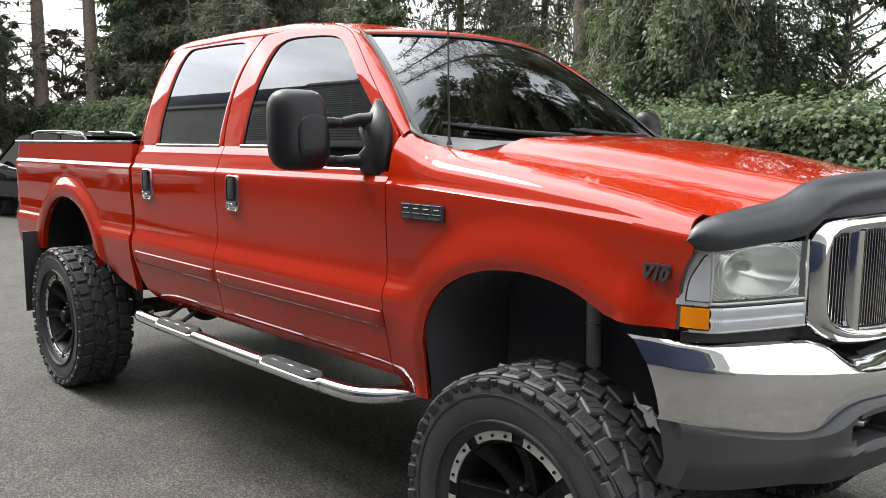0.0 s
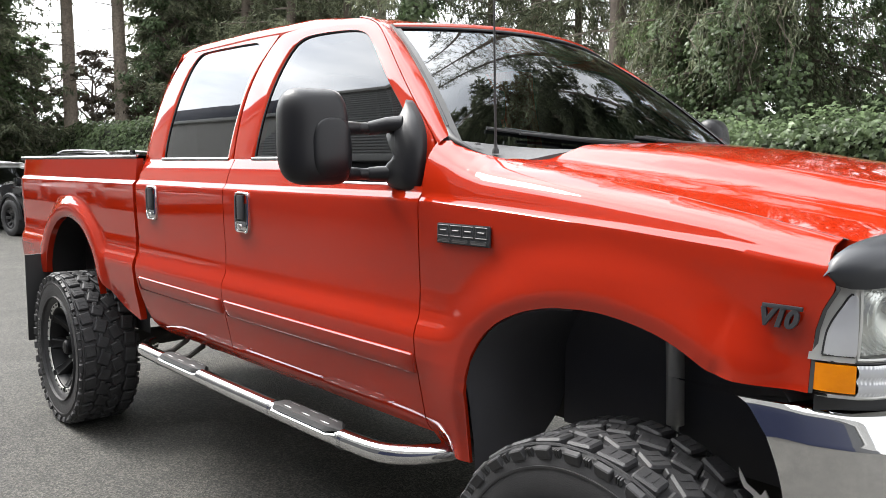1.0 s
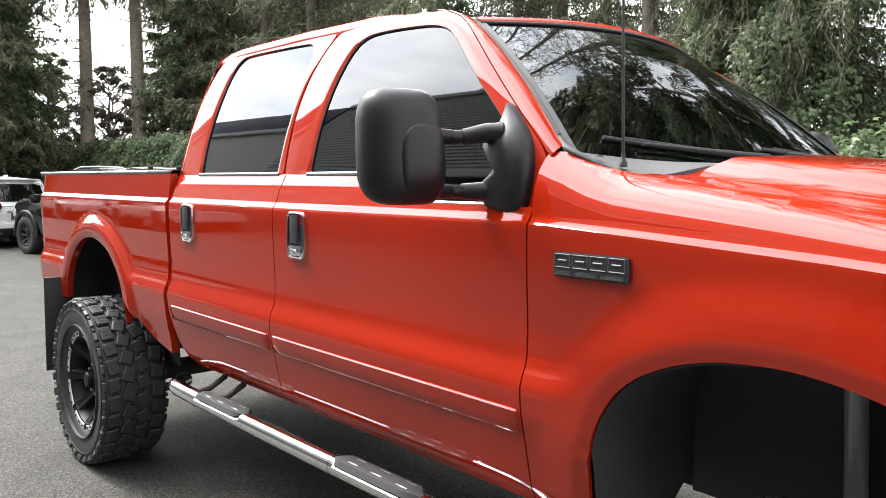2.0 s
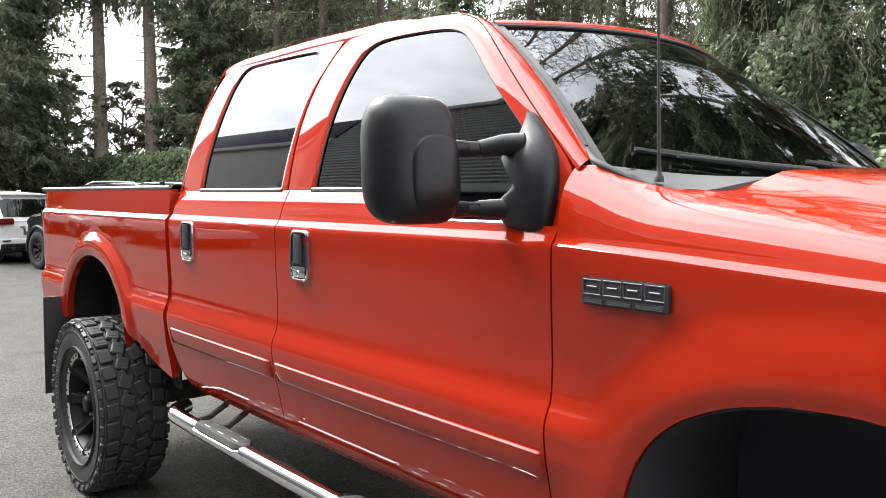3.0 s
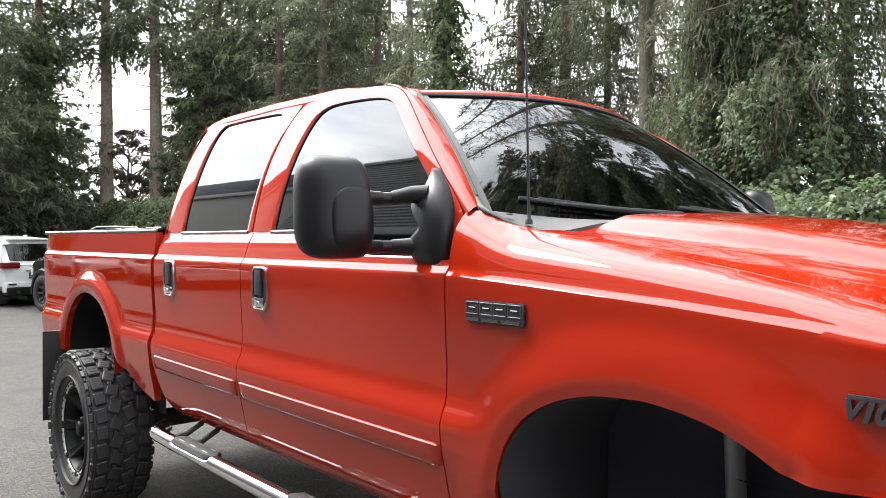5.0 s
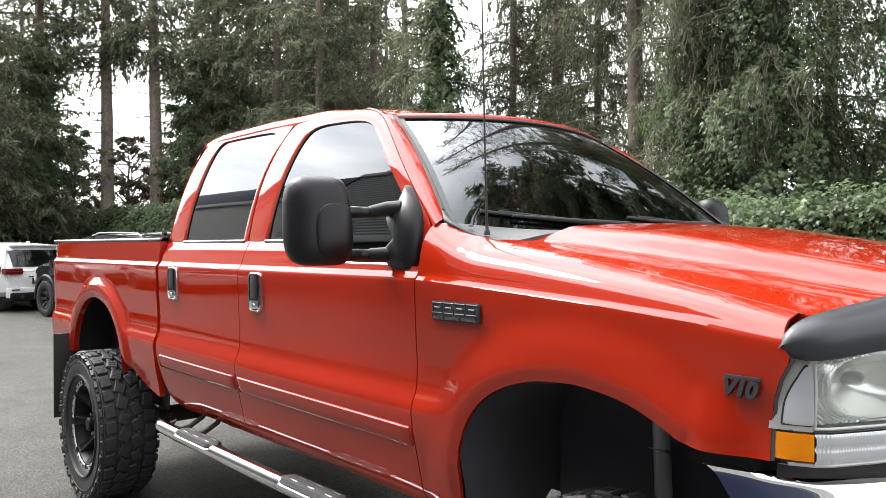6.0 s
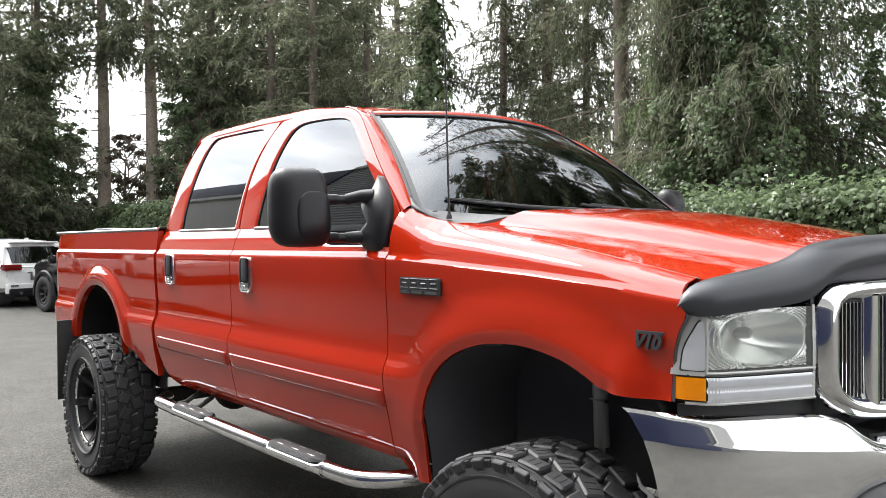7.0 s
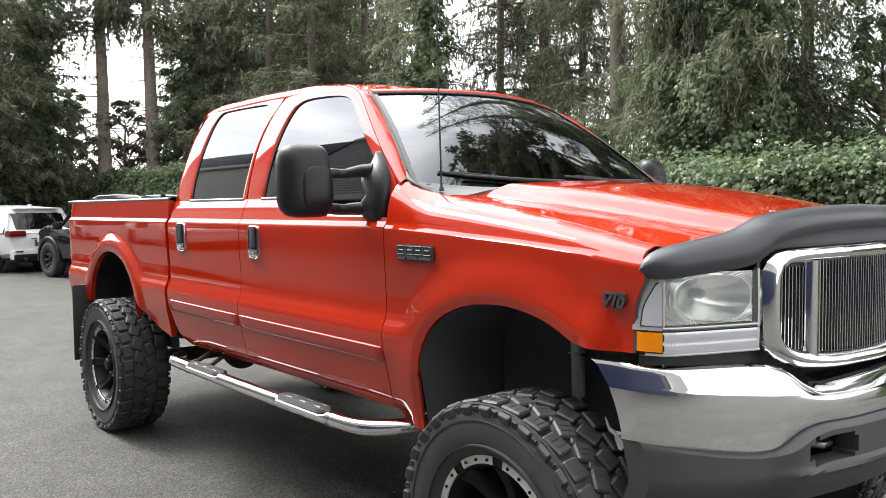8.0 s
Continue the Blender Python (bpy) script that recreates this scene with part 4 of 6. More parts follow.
for s in (-1, 1):
    for x, spin in ((FRONT_X, 4.5), (REAR_X, 41)):
        wheel = tagged(new("wheel"), "black alloy wheel with bolted silver ring and chunky mud tyre")
        wheel.parent = truck
        wheel.matrix_local = Matrix.Translation((x, s * 0.922, WHEEL_R - 0.006)) @ (Matrix.Rotation(math.pi, 4, "Z") if s > 0 else Matrix.Identity(4)) @ Matrix.Rotation(radians(spin), 4, "Y")
        put("tyre", TYRE, wheel)
        put("rim", RIM, wheel)
        put("centre_cap", CAP, wheel)
        for k in range(8):
            turn = Matrix.Rotation(2 * math.pi * k / 8, 4, "Y")
            put("spoke", SPOKE, wheel, turn)
            ring = put("ring_plate", RING, wheel, turn @ Matrix.Rotation(radians(22.5), 4, "Y"))
            for a in (-12, 0, 12):
                put("ring_bolt", BOLT, wheel, turn @ Matrix.Rotation(radians(22.5 - a), 4, "Y") @ Matrix.Translation((0.267, -0.139, 0)))
            put("wheel_nut", NUT, wheel, turn @ Matrix.Translation((0.083, 0, 0.012)))

# ---- side mirrors ----
for s in (-1, 1):
    mirror = tagged(new("side_mirror"), "large black telescoping tow mirror on two arms")
    mirror.parent = truck
    # sail plate on the door corner
    outline = smooth_line([(-0.822, 1.812), (-0.80, 1.795), (-0.745, 1.745), (-0.705, 1.69), (-0.690, 1.62), (-0.692, 1.55), (-0.700, 1.518), (-0.73, 1.508), (-0.79, 1.512), (-0.845, 1.528), (-0.875, 1.56), (-0.862, 1.59), (-0.815, 1.62), (-0.800, 1.65), (-0.82, 1.68), (-0.872, 1.705), (-0.868, 1.735), (-0.835, 1.748), (-0.822, 1.775), (-0.822, 1.812)], 44, 2)
    centre = np.array((-0.785, 1.62))
    rings = []
    for k, lift in ((1.0, -0.02), (1.0, 0.020), (0.985, 0.030), (0.93, 0.042), (0.80, 0.055), (0.5, 0.062), (0.05, 0.063)):
        ring = []
        for p in outline:
            q = centre + (p - centre) * k
            ring.append((q[0], s * (max(glasshouse_y(q[1]), 0.868) * 0.5 + 0.905 * 0.5 + lift * (1 - 0.7 * ease((q[1] - 1.72) / 0.09) * (lift > 0)) - 0.01), q[1]))
        rings.append(ring)
    bm = bmesh.new()
    bm.faces.new(grid_into(bm, rings, cv=True)[-1])
    part("mirror_base", bm, PLASTIC, mirror, "black mirror sail plate", 50)
    # head: rounded shell, blunter towards the front
    head = []
    cx, cy, cz = -0.905, 1.183, 1.686

    def head_x(xx, yy, zz):
        return cx + xx * 0.072 - 0.016 * (yy / 0.107) ** 2 * max(0.0, xx) - 0.012 * zz / 0.14 - 0.02 * yy / 0.107

    for k in range(25):
        a = math.pi * (0.5 - 0.5 * math.cos(math.pi * k / 24))
        xx = -math.cos(a)
        scale = max(0.0002, math.sin(a)) ** 0.42
        ring = []
        for j in range(44):
            b = 2 * math.pi * j / 44
            c, d = math.cos(b), math.sin(b)
            yy = math.copysign(abs(c) ** (0.5 if c > 0 else 0.36), c) * 0.107 * scale
            zz = math.copysign(abs(d) ** 0.5, d) * 0.150 * scale
            ring.append((head_x(xx, yy, zz), s * (cy + yy * (1 - 0.05 * zz / 0.14)), cz + zz))
        head.append(ring)
    sheet("mirror_head", head, PLASTIC, mirror, cv=True, label="black mirror housing", angle=60)
    # shield that lies over the inner lower part of the head's front
    shield = []
    for sc, lift in ((1.03, -0.010), (1.0, -0.002), (0.985, 0.003), (0.96, 0.0055), (0.90, 0.007), (0.75, 0.008), (0.5, 0.009), (0.25, 0.0095), (0.05, 0.0095)):
        ring = []
        for j in range(48):
            b = 2 * math.pi * j / 48
            c, d = math.cos(b), math.sin(b)
            yy = -0.030 + math.copysign(abs(c) ** 0.72, c) * 0.073 * sc
            zz = -0.038 + math.copysign(abs(d) ** 0.72, d) * 0.096 * sc
            q = min(0.995, ((yy / 0.107) ** 4 + (zz / 0.14) ** 4) ** 0.25)
            xx = math.sqrt(1 - q ** 4.76)
            ring.append((head_x(xx, yy, zz) + lift, s * (cy + yy * (1 - 0.05 * zz / 0.14)), cz + zz))
        shield.append(ring)
    bm = bmesh.new()
    bm.faces.new(grid_into(bm, shield, cv=True)[-1])
    part("mirror_shield", bm, PLASTIC, mirror, "", 50)
    for z, zi in ((1.716, 1.728), (1.571, 1.572)):
        arm = tube("mirror_arm", [(-0.80, s * 0.915, zi), (-0.835, s * 0.95, zi), (-0.868, s * 1.0, z), (-0.869, s * 1.002, z), (-0.876, s * 1.035, z), (-0.877, s * 1.037, z), (-0.885, s * 1.09, z), (-0.89, s * 1.14, z)],
                   [0.030, 0.026, 0.022, 0.0185, 0.0185, 0.020, 0.022, 0.034], PLASTIC, mirror, 16, "black mirror arm")
    sheet("mirror_glass", [[(cx - 0.0745 - 0.012 * b / 0.14 - 0.02 * a / 0.107, s * (cy + a), cz + b) for a in np.linspace(-0.055, 0.055, 4)] for b in np.linspace(-0.085, 0.085, 4)], CHROME, mirror)

# ---- badges on the wing ----
for s in (-1, 1):
    y = lambda x, z: s * (wing_y(x, z) + 0.001)
    badge = block("wing_badge", (-0.562, min(y(-0.45, 1.4), y(-0.45, 1.4) + s * 0.009), 1.370), (-0.338, max(y(-0.45, 1.4), y(-0.45, 1.4) + s * 0.009), 1.430), SMOKE, truck, 0.006, "dark badge plate with raised outlined bars")
    face = y(-0.45, 1.4) + s * 0.0095
    for x0, x1 in ((-0.555, -0.508), (-0.500, -0.454), (-0.448, -0.402), (-0.394, -0.348)):
        bm = bmesh.new()
        ring = [(x0, 1.393), (x0, 1.424), (x1, 1.424), (x1, 1.393), (x0, 1.393)]
        tube_into(bm, [(x, face, z) for x, z in ring], 0.0022, 6)
        tube_into(bm, [(x0 + 0.010, face, 1.409), (x1 - 0.010, face, 1.409)], 0.0030, 6)
        part("badge_bar", bm, COWL, badge)
    for x0, x1 in ((-0.556, -0.502), (-0.494, -0.428), (-0.418, -0.350)):
        block("badge_line", (x0, min(face, face + s * 0.001), 1.375), (x1, max(face, face + s * 0.001), 1.385), COWL, badge, 0.002)
    text = bpy.data.curves.new("engine_badge", "FONT")
    text.body, text.size, text.extrude, text.bevel_depth, text.shear, text.offset = "V10", 0.050, 0.003, 0.0008, 0.3, 0.0018
    tob = bpy.data.objects.new("text_tmp", text)
    scene.collection.objects.link(tob)
    dg = bpy.context.evaluated_depsgraph_get()
    me = bpy.data.meshes.new_from_object(tob.evaluated_get(dg))
    bpy.data.objects.remove(tob)
    m = (Matrix.Translation((0.448, y(0.49, 1.3) - 0.006, 1.276)) @ Matrix.Rotation(radians(90), 4, "X")) if s < 0 else (Matrix.Translation((0.540, y(0.49, 1.3) + 0.006, 1.276)) @ Matrix.Rotation(radians(180), 4, "Z") @ Matrix.Rotation(radians(90), 4, "X"))
    me.transform(m)
    engine = attach("engine_badge", me, SMOKE, truck, "dark V10 engine badge")
    block("badge_line", (0.458, min(y(0.49, 1.3) + s * 0.004, y(0.49, 1.3) + s * 0.010), 1.312), (0.542, max(y(0.49, 1.3) + s * 0.004, y(0.49, 1.3) + s * 0.010), 1.321), SMOKE, engine, 0.001)

# ---- side steps ----
for s in (-1, 1):
    pts = smooth_line([(-2.86, s * 0.93, 0.668), (-2.80, s * 1.015, 0.665), (-2.70, s * 1.025, 0.663), (-1.7, s * 1.022, 0.657), (-0.88, s * 1.018, 0.657), (-0.75, s * 0.985, 0.660), (-0.66, s * 0.89, 0.668), (-0.60, s * 0.78, 0.680), (-0.58, s * 0.66, 0.70)], 64, 3)
    step = tube("side_step", [tuple(p) for p in pts], 0.034, CHROME, truck, 20, "polished tubular side step with black treads")
    for a, b in ((-2.52, -2.06), (-1.46, -0.99)):
        bm = bmesh.new()
        P = []
        for x in np.linspace(a, b, 18):
            e = ease(min(x - a, b - x) / 0.06)
            P.append([(x, s * (1.023 + dy * e), 0.684 + dz * e + 0.004) for dy, dz in ((-0.047, -0.034), (-0.045, 0.0), (-0.034, 0.012), (0.0, 0.0155), (0.030, 0.010), (0.040, -0.006))])
        grid_into(bm, P)
        pad = part("step_tread", bm, SEAL, step, "black ribbed step tread")
        for k in range(3):
            for x in np.linspace(a + 0.10, b - 0.12, 3):
                block("tread_rib", (x, min(s * (0.998 + k * 0.018), s * (1.004 + k * 0.018)), 0.694), (x + 0.055, max(s * (0.998 + k * 0.018), s * (1.004 + k * 0.018)), 0.7015), STEEL, pad, 0.0015, "", 1)
        bm = bmesh.new()
        loop = [(x, s * (1.023 + 0.040 * ease(min(x - a, b - x) / 0.05)), 0.672) for x in np.linspace(a, b, 20)]
        tube_into(bm, loop, 0.0052, 6)
        part("tread_rim", bm, CHROME, step)
        for x in (a, b):
            bm = bmesh.new()
            tube_into(bm, [(x - 0.004, s * 1.0225, 0.659), (x + 0.004, s * 1.0225, 0.659)], 0.0360, 20)
            part("step_collar", bm, CHROME, step)
    for x in (-2.62, -2.44):
        tube("step_bracket", [(x, s * 1.0, 0.660), (x + 0.01, s * 0.93, 0.672), (x + 0.02, s * 0.86, 0.715), (x + 0.02, s * 0.84, 0.78)], 0.014, UNDER, truck, 8)

# torn pale edge of the splash liner behind the bumper
bm = bmesh.new()
rnd = random.Random(3)


def ragged_plate(outline, y, thick=0.004):
    front = [bm.verts.new((px, y - thick, pz)) for px, pz in outline]
    rear = [bm.verts.new((px, y, pz)) for px, pz in outline]
    bm.faces.new(front)
    bm.faces.new(rear[::-1])
    for k in range(len(front)):
        j = (k + 1) % len(front)
        bm.faces.new((front[k], rear[k], rear[j], front[j]))


ragged_plate([(0.411 + (0.021 + rnd.uniform(-0.009, 0.009)) * math.cos(a), 0.830 + (0.025 + rnd.uniform(-0.010, 0.010)) * math.sin(a)) for a in np.linspace(0, 2 * math.pi, 13)[:-1]], -0.82)
ragged_plate([(0.397, 0.846), (0.381, 0.856), (0.365, 0.864), (0.353, 0.884), (0.345, 0.896), (0.349, 0.873), (0.361, 0.852), (0.378, 0.844), (0.391, 0.836)], -0.8195)
ragged_plate([(0.423, 0.820), (0.445, 0.800), (0.449, 0.786), (0.433, 0.798), (0.417, 0.810)], -0.8192)
part("torn_liner", bm, TRIM, truck, "torn pale edge of the splash liner")

# ---- chassis and running gear ----
for s in (-1, 1):
    block("frame_rail", (-5.0, s * 0.44 - 0.04, 0.745), (0.62, s * 0.44 + 0.04, 0.92), UNDER, truck, 0.01)
    # arch tunnels over the wheels
    for cx, x0, x1, top, name in ((0.0, -0.45, 0.56, 1.29, "front_wheel_well"), (REAR_X, REAR_X - 0.55, REAR_X + 0.55, 1.33, "rear_wheel_well")):
        P = []
        for a in np.linspace(0, math.pi, 24):
            xx = (x0 + x1) / 2 - math.cos(a) * (x1 - x0) / 2 * 1.02
            zz = 0.86 + (top - 0.86) * math.sin(a) ** 0.7
            P.append([(xx, s * yy, zz) for yy in (0.93, 0.82, 0.75, 0.48 if cx == 0 else 0.71)])
        P.insert(0, [(x0 - 0.005, s * yy, 0.72) for yy in (0.90, 0.80, 0.70, 0.60)])
        P.insert(1, [(x0 - 0.005, s * yy, 0.79) for yy in (0.915, 0.80, 0.66, 0.52)])
        P.insert(0, [(x0 - 0.012, s * yy, 0.58) for yy in (0.86, 0.80, 0.74, 0.70)])
        if cx == 0:
            # rolled edge of the liner, just inside the wing's lip
            for row in P:
                xx, zz = row[0][0], row[0][2]
                if xx < 0:
                    ox = max(xx, -0.440)
                    oz = zz if zz < 0.93 else min(zz, bend(ox, ARCH) - 0.006)
                    row.insert(0, (ox + foot_slide(-0.452, max(0.72, oz)), s * (wing_y(-0.455 if ox < -0.435 else ox, max(0.72, oz)) - 0.008), oz))
                else:
                    row.insert(0, (xx, s * 0.935, zz))
        sheet(name, P, LINER if cx == 0 else SEAL, truck)
        sheet(name + "_wall", [[(x, s * (0.50 if cx == 0 else 0.72), z) for z in (0.745 if cx == 0 else 0.60, 1.1, top)] for x in np.linspace(x0, x1, 4)], LINER if cx == 0 else SEAL, truck)
    damper = tube("shock_absorber", [(0.006, s * 0.555, 0.86), (0.0, s * 0.555, 1.02), (-0.012, s * 0.555, 1.26)], 0.026, LAMP_FRAME, truck, 16, "grey shock absorber tube")
    tube("shock_rod", [(0.016, s * 0.56, 0.55), (0.006, s * 0.555, 0.88)], 0.012, STEEL, damper, 10)
    bm = bmesh.new()
    for k in range(5):
        P = [(REAR_X + x, s * 0.56, 0.62 + 0.018 * k - 0.11 * (x / 0.75) ** 2 * -1 * (1 - 0.12 * k)) for x in np.linspace(-0.72 + 0.08 * k, 0.72 - 0.08 * k, 12)]
        grid_into(bm, [[(x, y - 0.038, z), (x, y + 0.038, z), (x, y + 0.038, z + 0.012), (x, y - 0.038, z + 0.012)] for x, y, z in P], cv=True)
    part("leaf_spring", bm, UNDER, truck)
    flap = block("mud_flap", (-4.545, min(s * 0.80, s * 1.10), 0.425), (-4.532, max(s * 0.80, s * 1.10), 1.0), SEAL, truck, 0.004, "black rubber mud flap")
    block("rocker_panel", (-2.85, min(s * 0.60, s * 0.845), 0.735), (-0.46, max(s * 0.60, s * 0.845), 0.80), UNDER, truck, 0.02)
for x in (FRONT_X, REAR_X):
    tube("axle", [(x, -0.80, 0.464), (x, -0.30, 0.464), (x, 0.30, 0.464), (x, 0.80, 0.464)], [0.065, 0.055, 0.055, 0.065], UNDER, truck, 16)
    bm = bmesh.new()
    bmesh.ops.create_uvsphere(bm, u_segments=20, v_segments=12, radius=0.17)
    bmesh.ops.transform(bm, matrix=Matrix.Translation((x, 0.15 if x == 0 else 0.0, 0.464)) @ Matrix.Diagonal((1.1, 0.9, 1.0, 1)), verts=bm.verts)
    part("differential", bm, UNDER, truck)
tube("drive_shaft", [(REAR_X + 0.2, 0, 0.50), (-1.9, 0.05, 0.72), (-1.2, 0.10, 0.78)], 0.05, UNDER, truck, 14)
block("transfer_case", (-1.35, -0.15, 0.62), (-0.75, 0.30, 0.90), UNDER, truck, 0.05)
block("fuel_tank", (-2.75, 0.10, 0.66), (-1.75, 0.42, 0.86), UNDER, truck, 0.05)
tube("muffler", [(-2.35, -0.20, 0.74), (-2.30, -0.20, 0.74), (-1.72, -0.20, 0.74), (-1.66, -0.20, 0.74)], [0.03, 0.11, 0.11, 0.03], UNDER, truck, 18)
tube("exhaust_pipe", [(-1.7, -0.20, 0.74), (-1.0, -0.22, 0.74), (-0.5, -0.28, 0.85)], 0.03, UNDER, truck, 10)
tube("exhaust_pipe", [(-2.33, -0.20, 0.74), (-3.3, -0.30, 0.76), (-3.9, -0.36, 0.92), (-4.6, -0.40, 0.74), (-5.05, -0.70, 0.70)], 0.03, UNDER, truck, 10)
block("engine_sump", (-0.36, -0.28, 0.66), (0.40, 0.30, 0.95), UNDER, truck, 0.06)
block("cab_floor", (-2.92, -0.84, 0.79), (-0.50, 0.84, 0.84), UNDER, truck, 0.01)
block("firewall", (-0.62, -0.84, 0.80), (-0.58, 0.84, 1.60), LINER, truck, 0.005)
block("radiator_support", (0.50, -0.60, 0.90), (0.60, 0.60, 1.42), LINER, truck, 0.01)

# ---- load bed ----
block("bed_floor", (-5.10, -0.69, 1.05), (-2.98, 0.69, 1.09), LINER, truck, 0.005)
block("bed_front_wall", (-3.00, -0.90, 1.05), (-2.968, 0.90, 1.60), RED, truck, 0.006)
for s in (-1, 1):
    block("bed_inner_side", (-5.10, min(s * 0.84, s * 0.87), 1.345), (-2.98, max(s * 0.84, s * 0.87), 1.61), LINER, truck, 0.006)
    P = []
    for x in [-5.13, -5.12, *np.linspace(-5.0, -3.0, 14), -2.975, -2.968]:
        P.append([(x, s * y, z) for y, z in ((0.938, 1.618), (0.944, 1.628), (0.942, 1.642), (0.925, 1.648), (0.86, 1.648), (0.835, 1.642), (0.832, 1.615))])
    rail = sheet("bed_rail_cap", P, PLASTIC, truck, label="black and chrome bed rail cap")
    tube("rail_strip", [(x, s * 0.938, 1.640) for x in np.linspace(-5.12, -2.975, 12)], 0.007, CHROME, rail, 8, "chrome rail strip")
    lampb = block("tail_lamp", (-5.17, min(s * 0.80, s * 0.935), 1.17), (-5.125, max(s * 0.80, s * 0.935), 1.50), AMBER, truck, 0.012, "red tail lamp")
    lampb.data.materials.clear()
    lampb.data.materials.append(RED)
tailgate = block("tailgate", (-5.165, -0.79, 1.05), (-5.115, 0.79, 1.63), RED, truck, 0.015)
P = []
for y in np.linspace(-0.93, 0.93, 30):
    x = -5.30 + 0.14 * abs(y / 0.98) ** 6
    P.append([(x + a, y, z) for a, z in ((0.20, 1.04), (0.02, 1.035), (0.0, 1.01), (0.0, 0.93), (0.02, 0.87), (0.10, 0.85))])
sheet("rear_bumper", P, CHROME, truck, rim=(0.05, 0, 0), label="chrome rear step bumper")

# ---- interior ----
P = []
for y in np.linspace(-0.80, 0.80, 21):
    P.append([(x, y, z + 0.02 * math.cos(y * 3)) for x, z in ((-0.45, 1.55), (-0.60, 1.60), (-0.80, 1.61), (-0.92, 1.58), (-0.98, 1.50), (-0.97, 1.30), (-0.85, 1.15))])
sheet("dashboard", P, CLOTH, truck)
for y in (-0.42, 0.42):
    seat = tagged(new("front_seat"), "dark upholstered front seat")
    seat.parent = truck
    block("seat_cushion", (-1.75, y - 0.26, 1.08), (-1.22, y + 0.26, 1.26), CLOTH, seat, 0.05)
    block("backrest", (-1.86, y - 0.25, 1.20), (-1.68, y + 0.25, 1.80), CLOTH, seat, 0.06)
    block("headrest", (-1.86, y - 0.13, 1.83), (-1.74, y + 0.13, 2.0), CLOTH, seat, 0.04)
block("rear_bench", (-2.80, -0.72, 1.05), (-2.25, 0.72, 1.26), CLOTH, truck, 0.05)
block("rear_backrest", (-2.90, -0.72, 1.20), (-2.74, 0.72, 1.85), CLOTH, truck, 0.06)
sheet("cab_rear_wall", [[(-3.0 + 0.04 * ease((z - 1.9) / 0.3), y, z) for z in np.linspace(0.85, 1.62, 5)] for y in np.linspace(-0.86, 0.86, 8)], RED, truck)
sheet("rear_window", [[(-3.0 + 0.05 * ease((z - 1.62) / 0.5), y * (1 - 0.16 * (z - 1.62) / 0.5), z) for z in np.linspace(1.62, 2.13, 6)] for y in np.linspace(-0.84, 0.84, 8)], GLASS_SIDE, truck, out=(-1, 0, 0))
sheet("headliner", [[(x, y, 2.10) for x in (-2.95, -2.0, -1.3)] for y in (-0.62, 0.0, 0.62)], CLOTH, truck)
wheel_ring = [(-1.02 + 0.07 * math.sin(a), 0.42 + 0.19 * math.cos(a), 1.52 + 0.17 * math.sin(a)) for a in np.linspace(0, 2 * math.pi, 28)]
tube("steering_wheel", wheel_ring, 0.014, SEAL, truck, 8)
block("rear_view_mirror", (-1.10, -0.13, 1.99), (-1.07, 0.13, 2.06), SEAL, truck, 0.012)


# ---- ground ----
bm = bmesh.new()
xs = [-400, -120, -60, *np.linspace(-40, 20, 41), 60, 120, 400]
yy = [-400, -120, -60, *np.linspace(-20, 14, 24), 60, 120, 400]
grid_into(bm, [[(x, y, 0.012 * noise.noise((x * 0.3, y * 0.3, 0)) if -12 < x < 8 and -8 < y < 5 and not (-5.5 < x < 1 and -1.6 < y < 1.6) else 0.0) for y in yy] for x in xs])
ground = part("ground", bm, ASPHALT)
tagged(ground, "worn grey asphalt parking lot with pale aggregate", "ground", kind="structure")

# ---- foliage ----
IVY = leaf_material("ivy_leaves", (0.072, 0.110, 0.050), (0.185, 0.246, 0.120), 0.5, 0.36)
FIR = leaf_material("conifer_needles", (0.120, 0.138, 0.090), (0.232, 0.248, 0.158), 0.5, 0.6)
BROAD = leaf_material("broad_leaves", (0.068, 0.106, 0.052), (0.165, 0.222, 0.112), 0.5)
TWIG = leaf_material("dry_twigs", (0.060, 0.050, 0.036), (0.13, 0.105, 0.075), 0.3, 0.8)
BARK = stuff("bark", (0.23, 0.185, 0.150), (0.42, 0.355, 0.295), 0.9, scale=3, fine=0.7, fine_scale=18, bump=0.8, bump_scale=12)
BRANCH = stuff("branch_wood", (0.10, 0.080, 0.064), (0.21, 0.175, 0.145), 0.9, scale=3, fine=0.5, fine_scale=18)
HEDGE_SHADE = stuff("hedge_inner_shade", (0.016, 0.022, 0.010), (0.035, 0.042, 0.020), 0.95, scale=3, bump=0.6, bump_scale=9)
rng = np.random.default_rng(7)


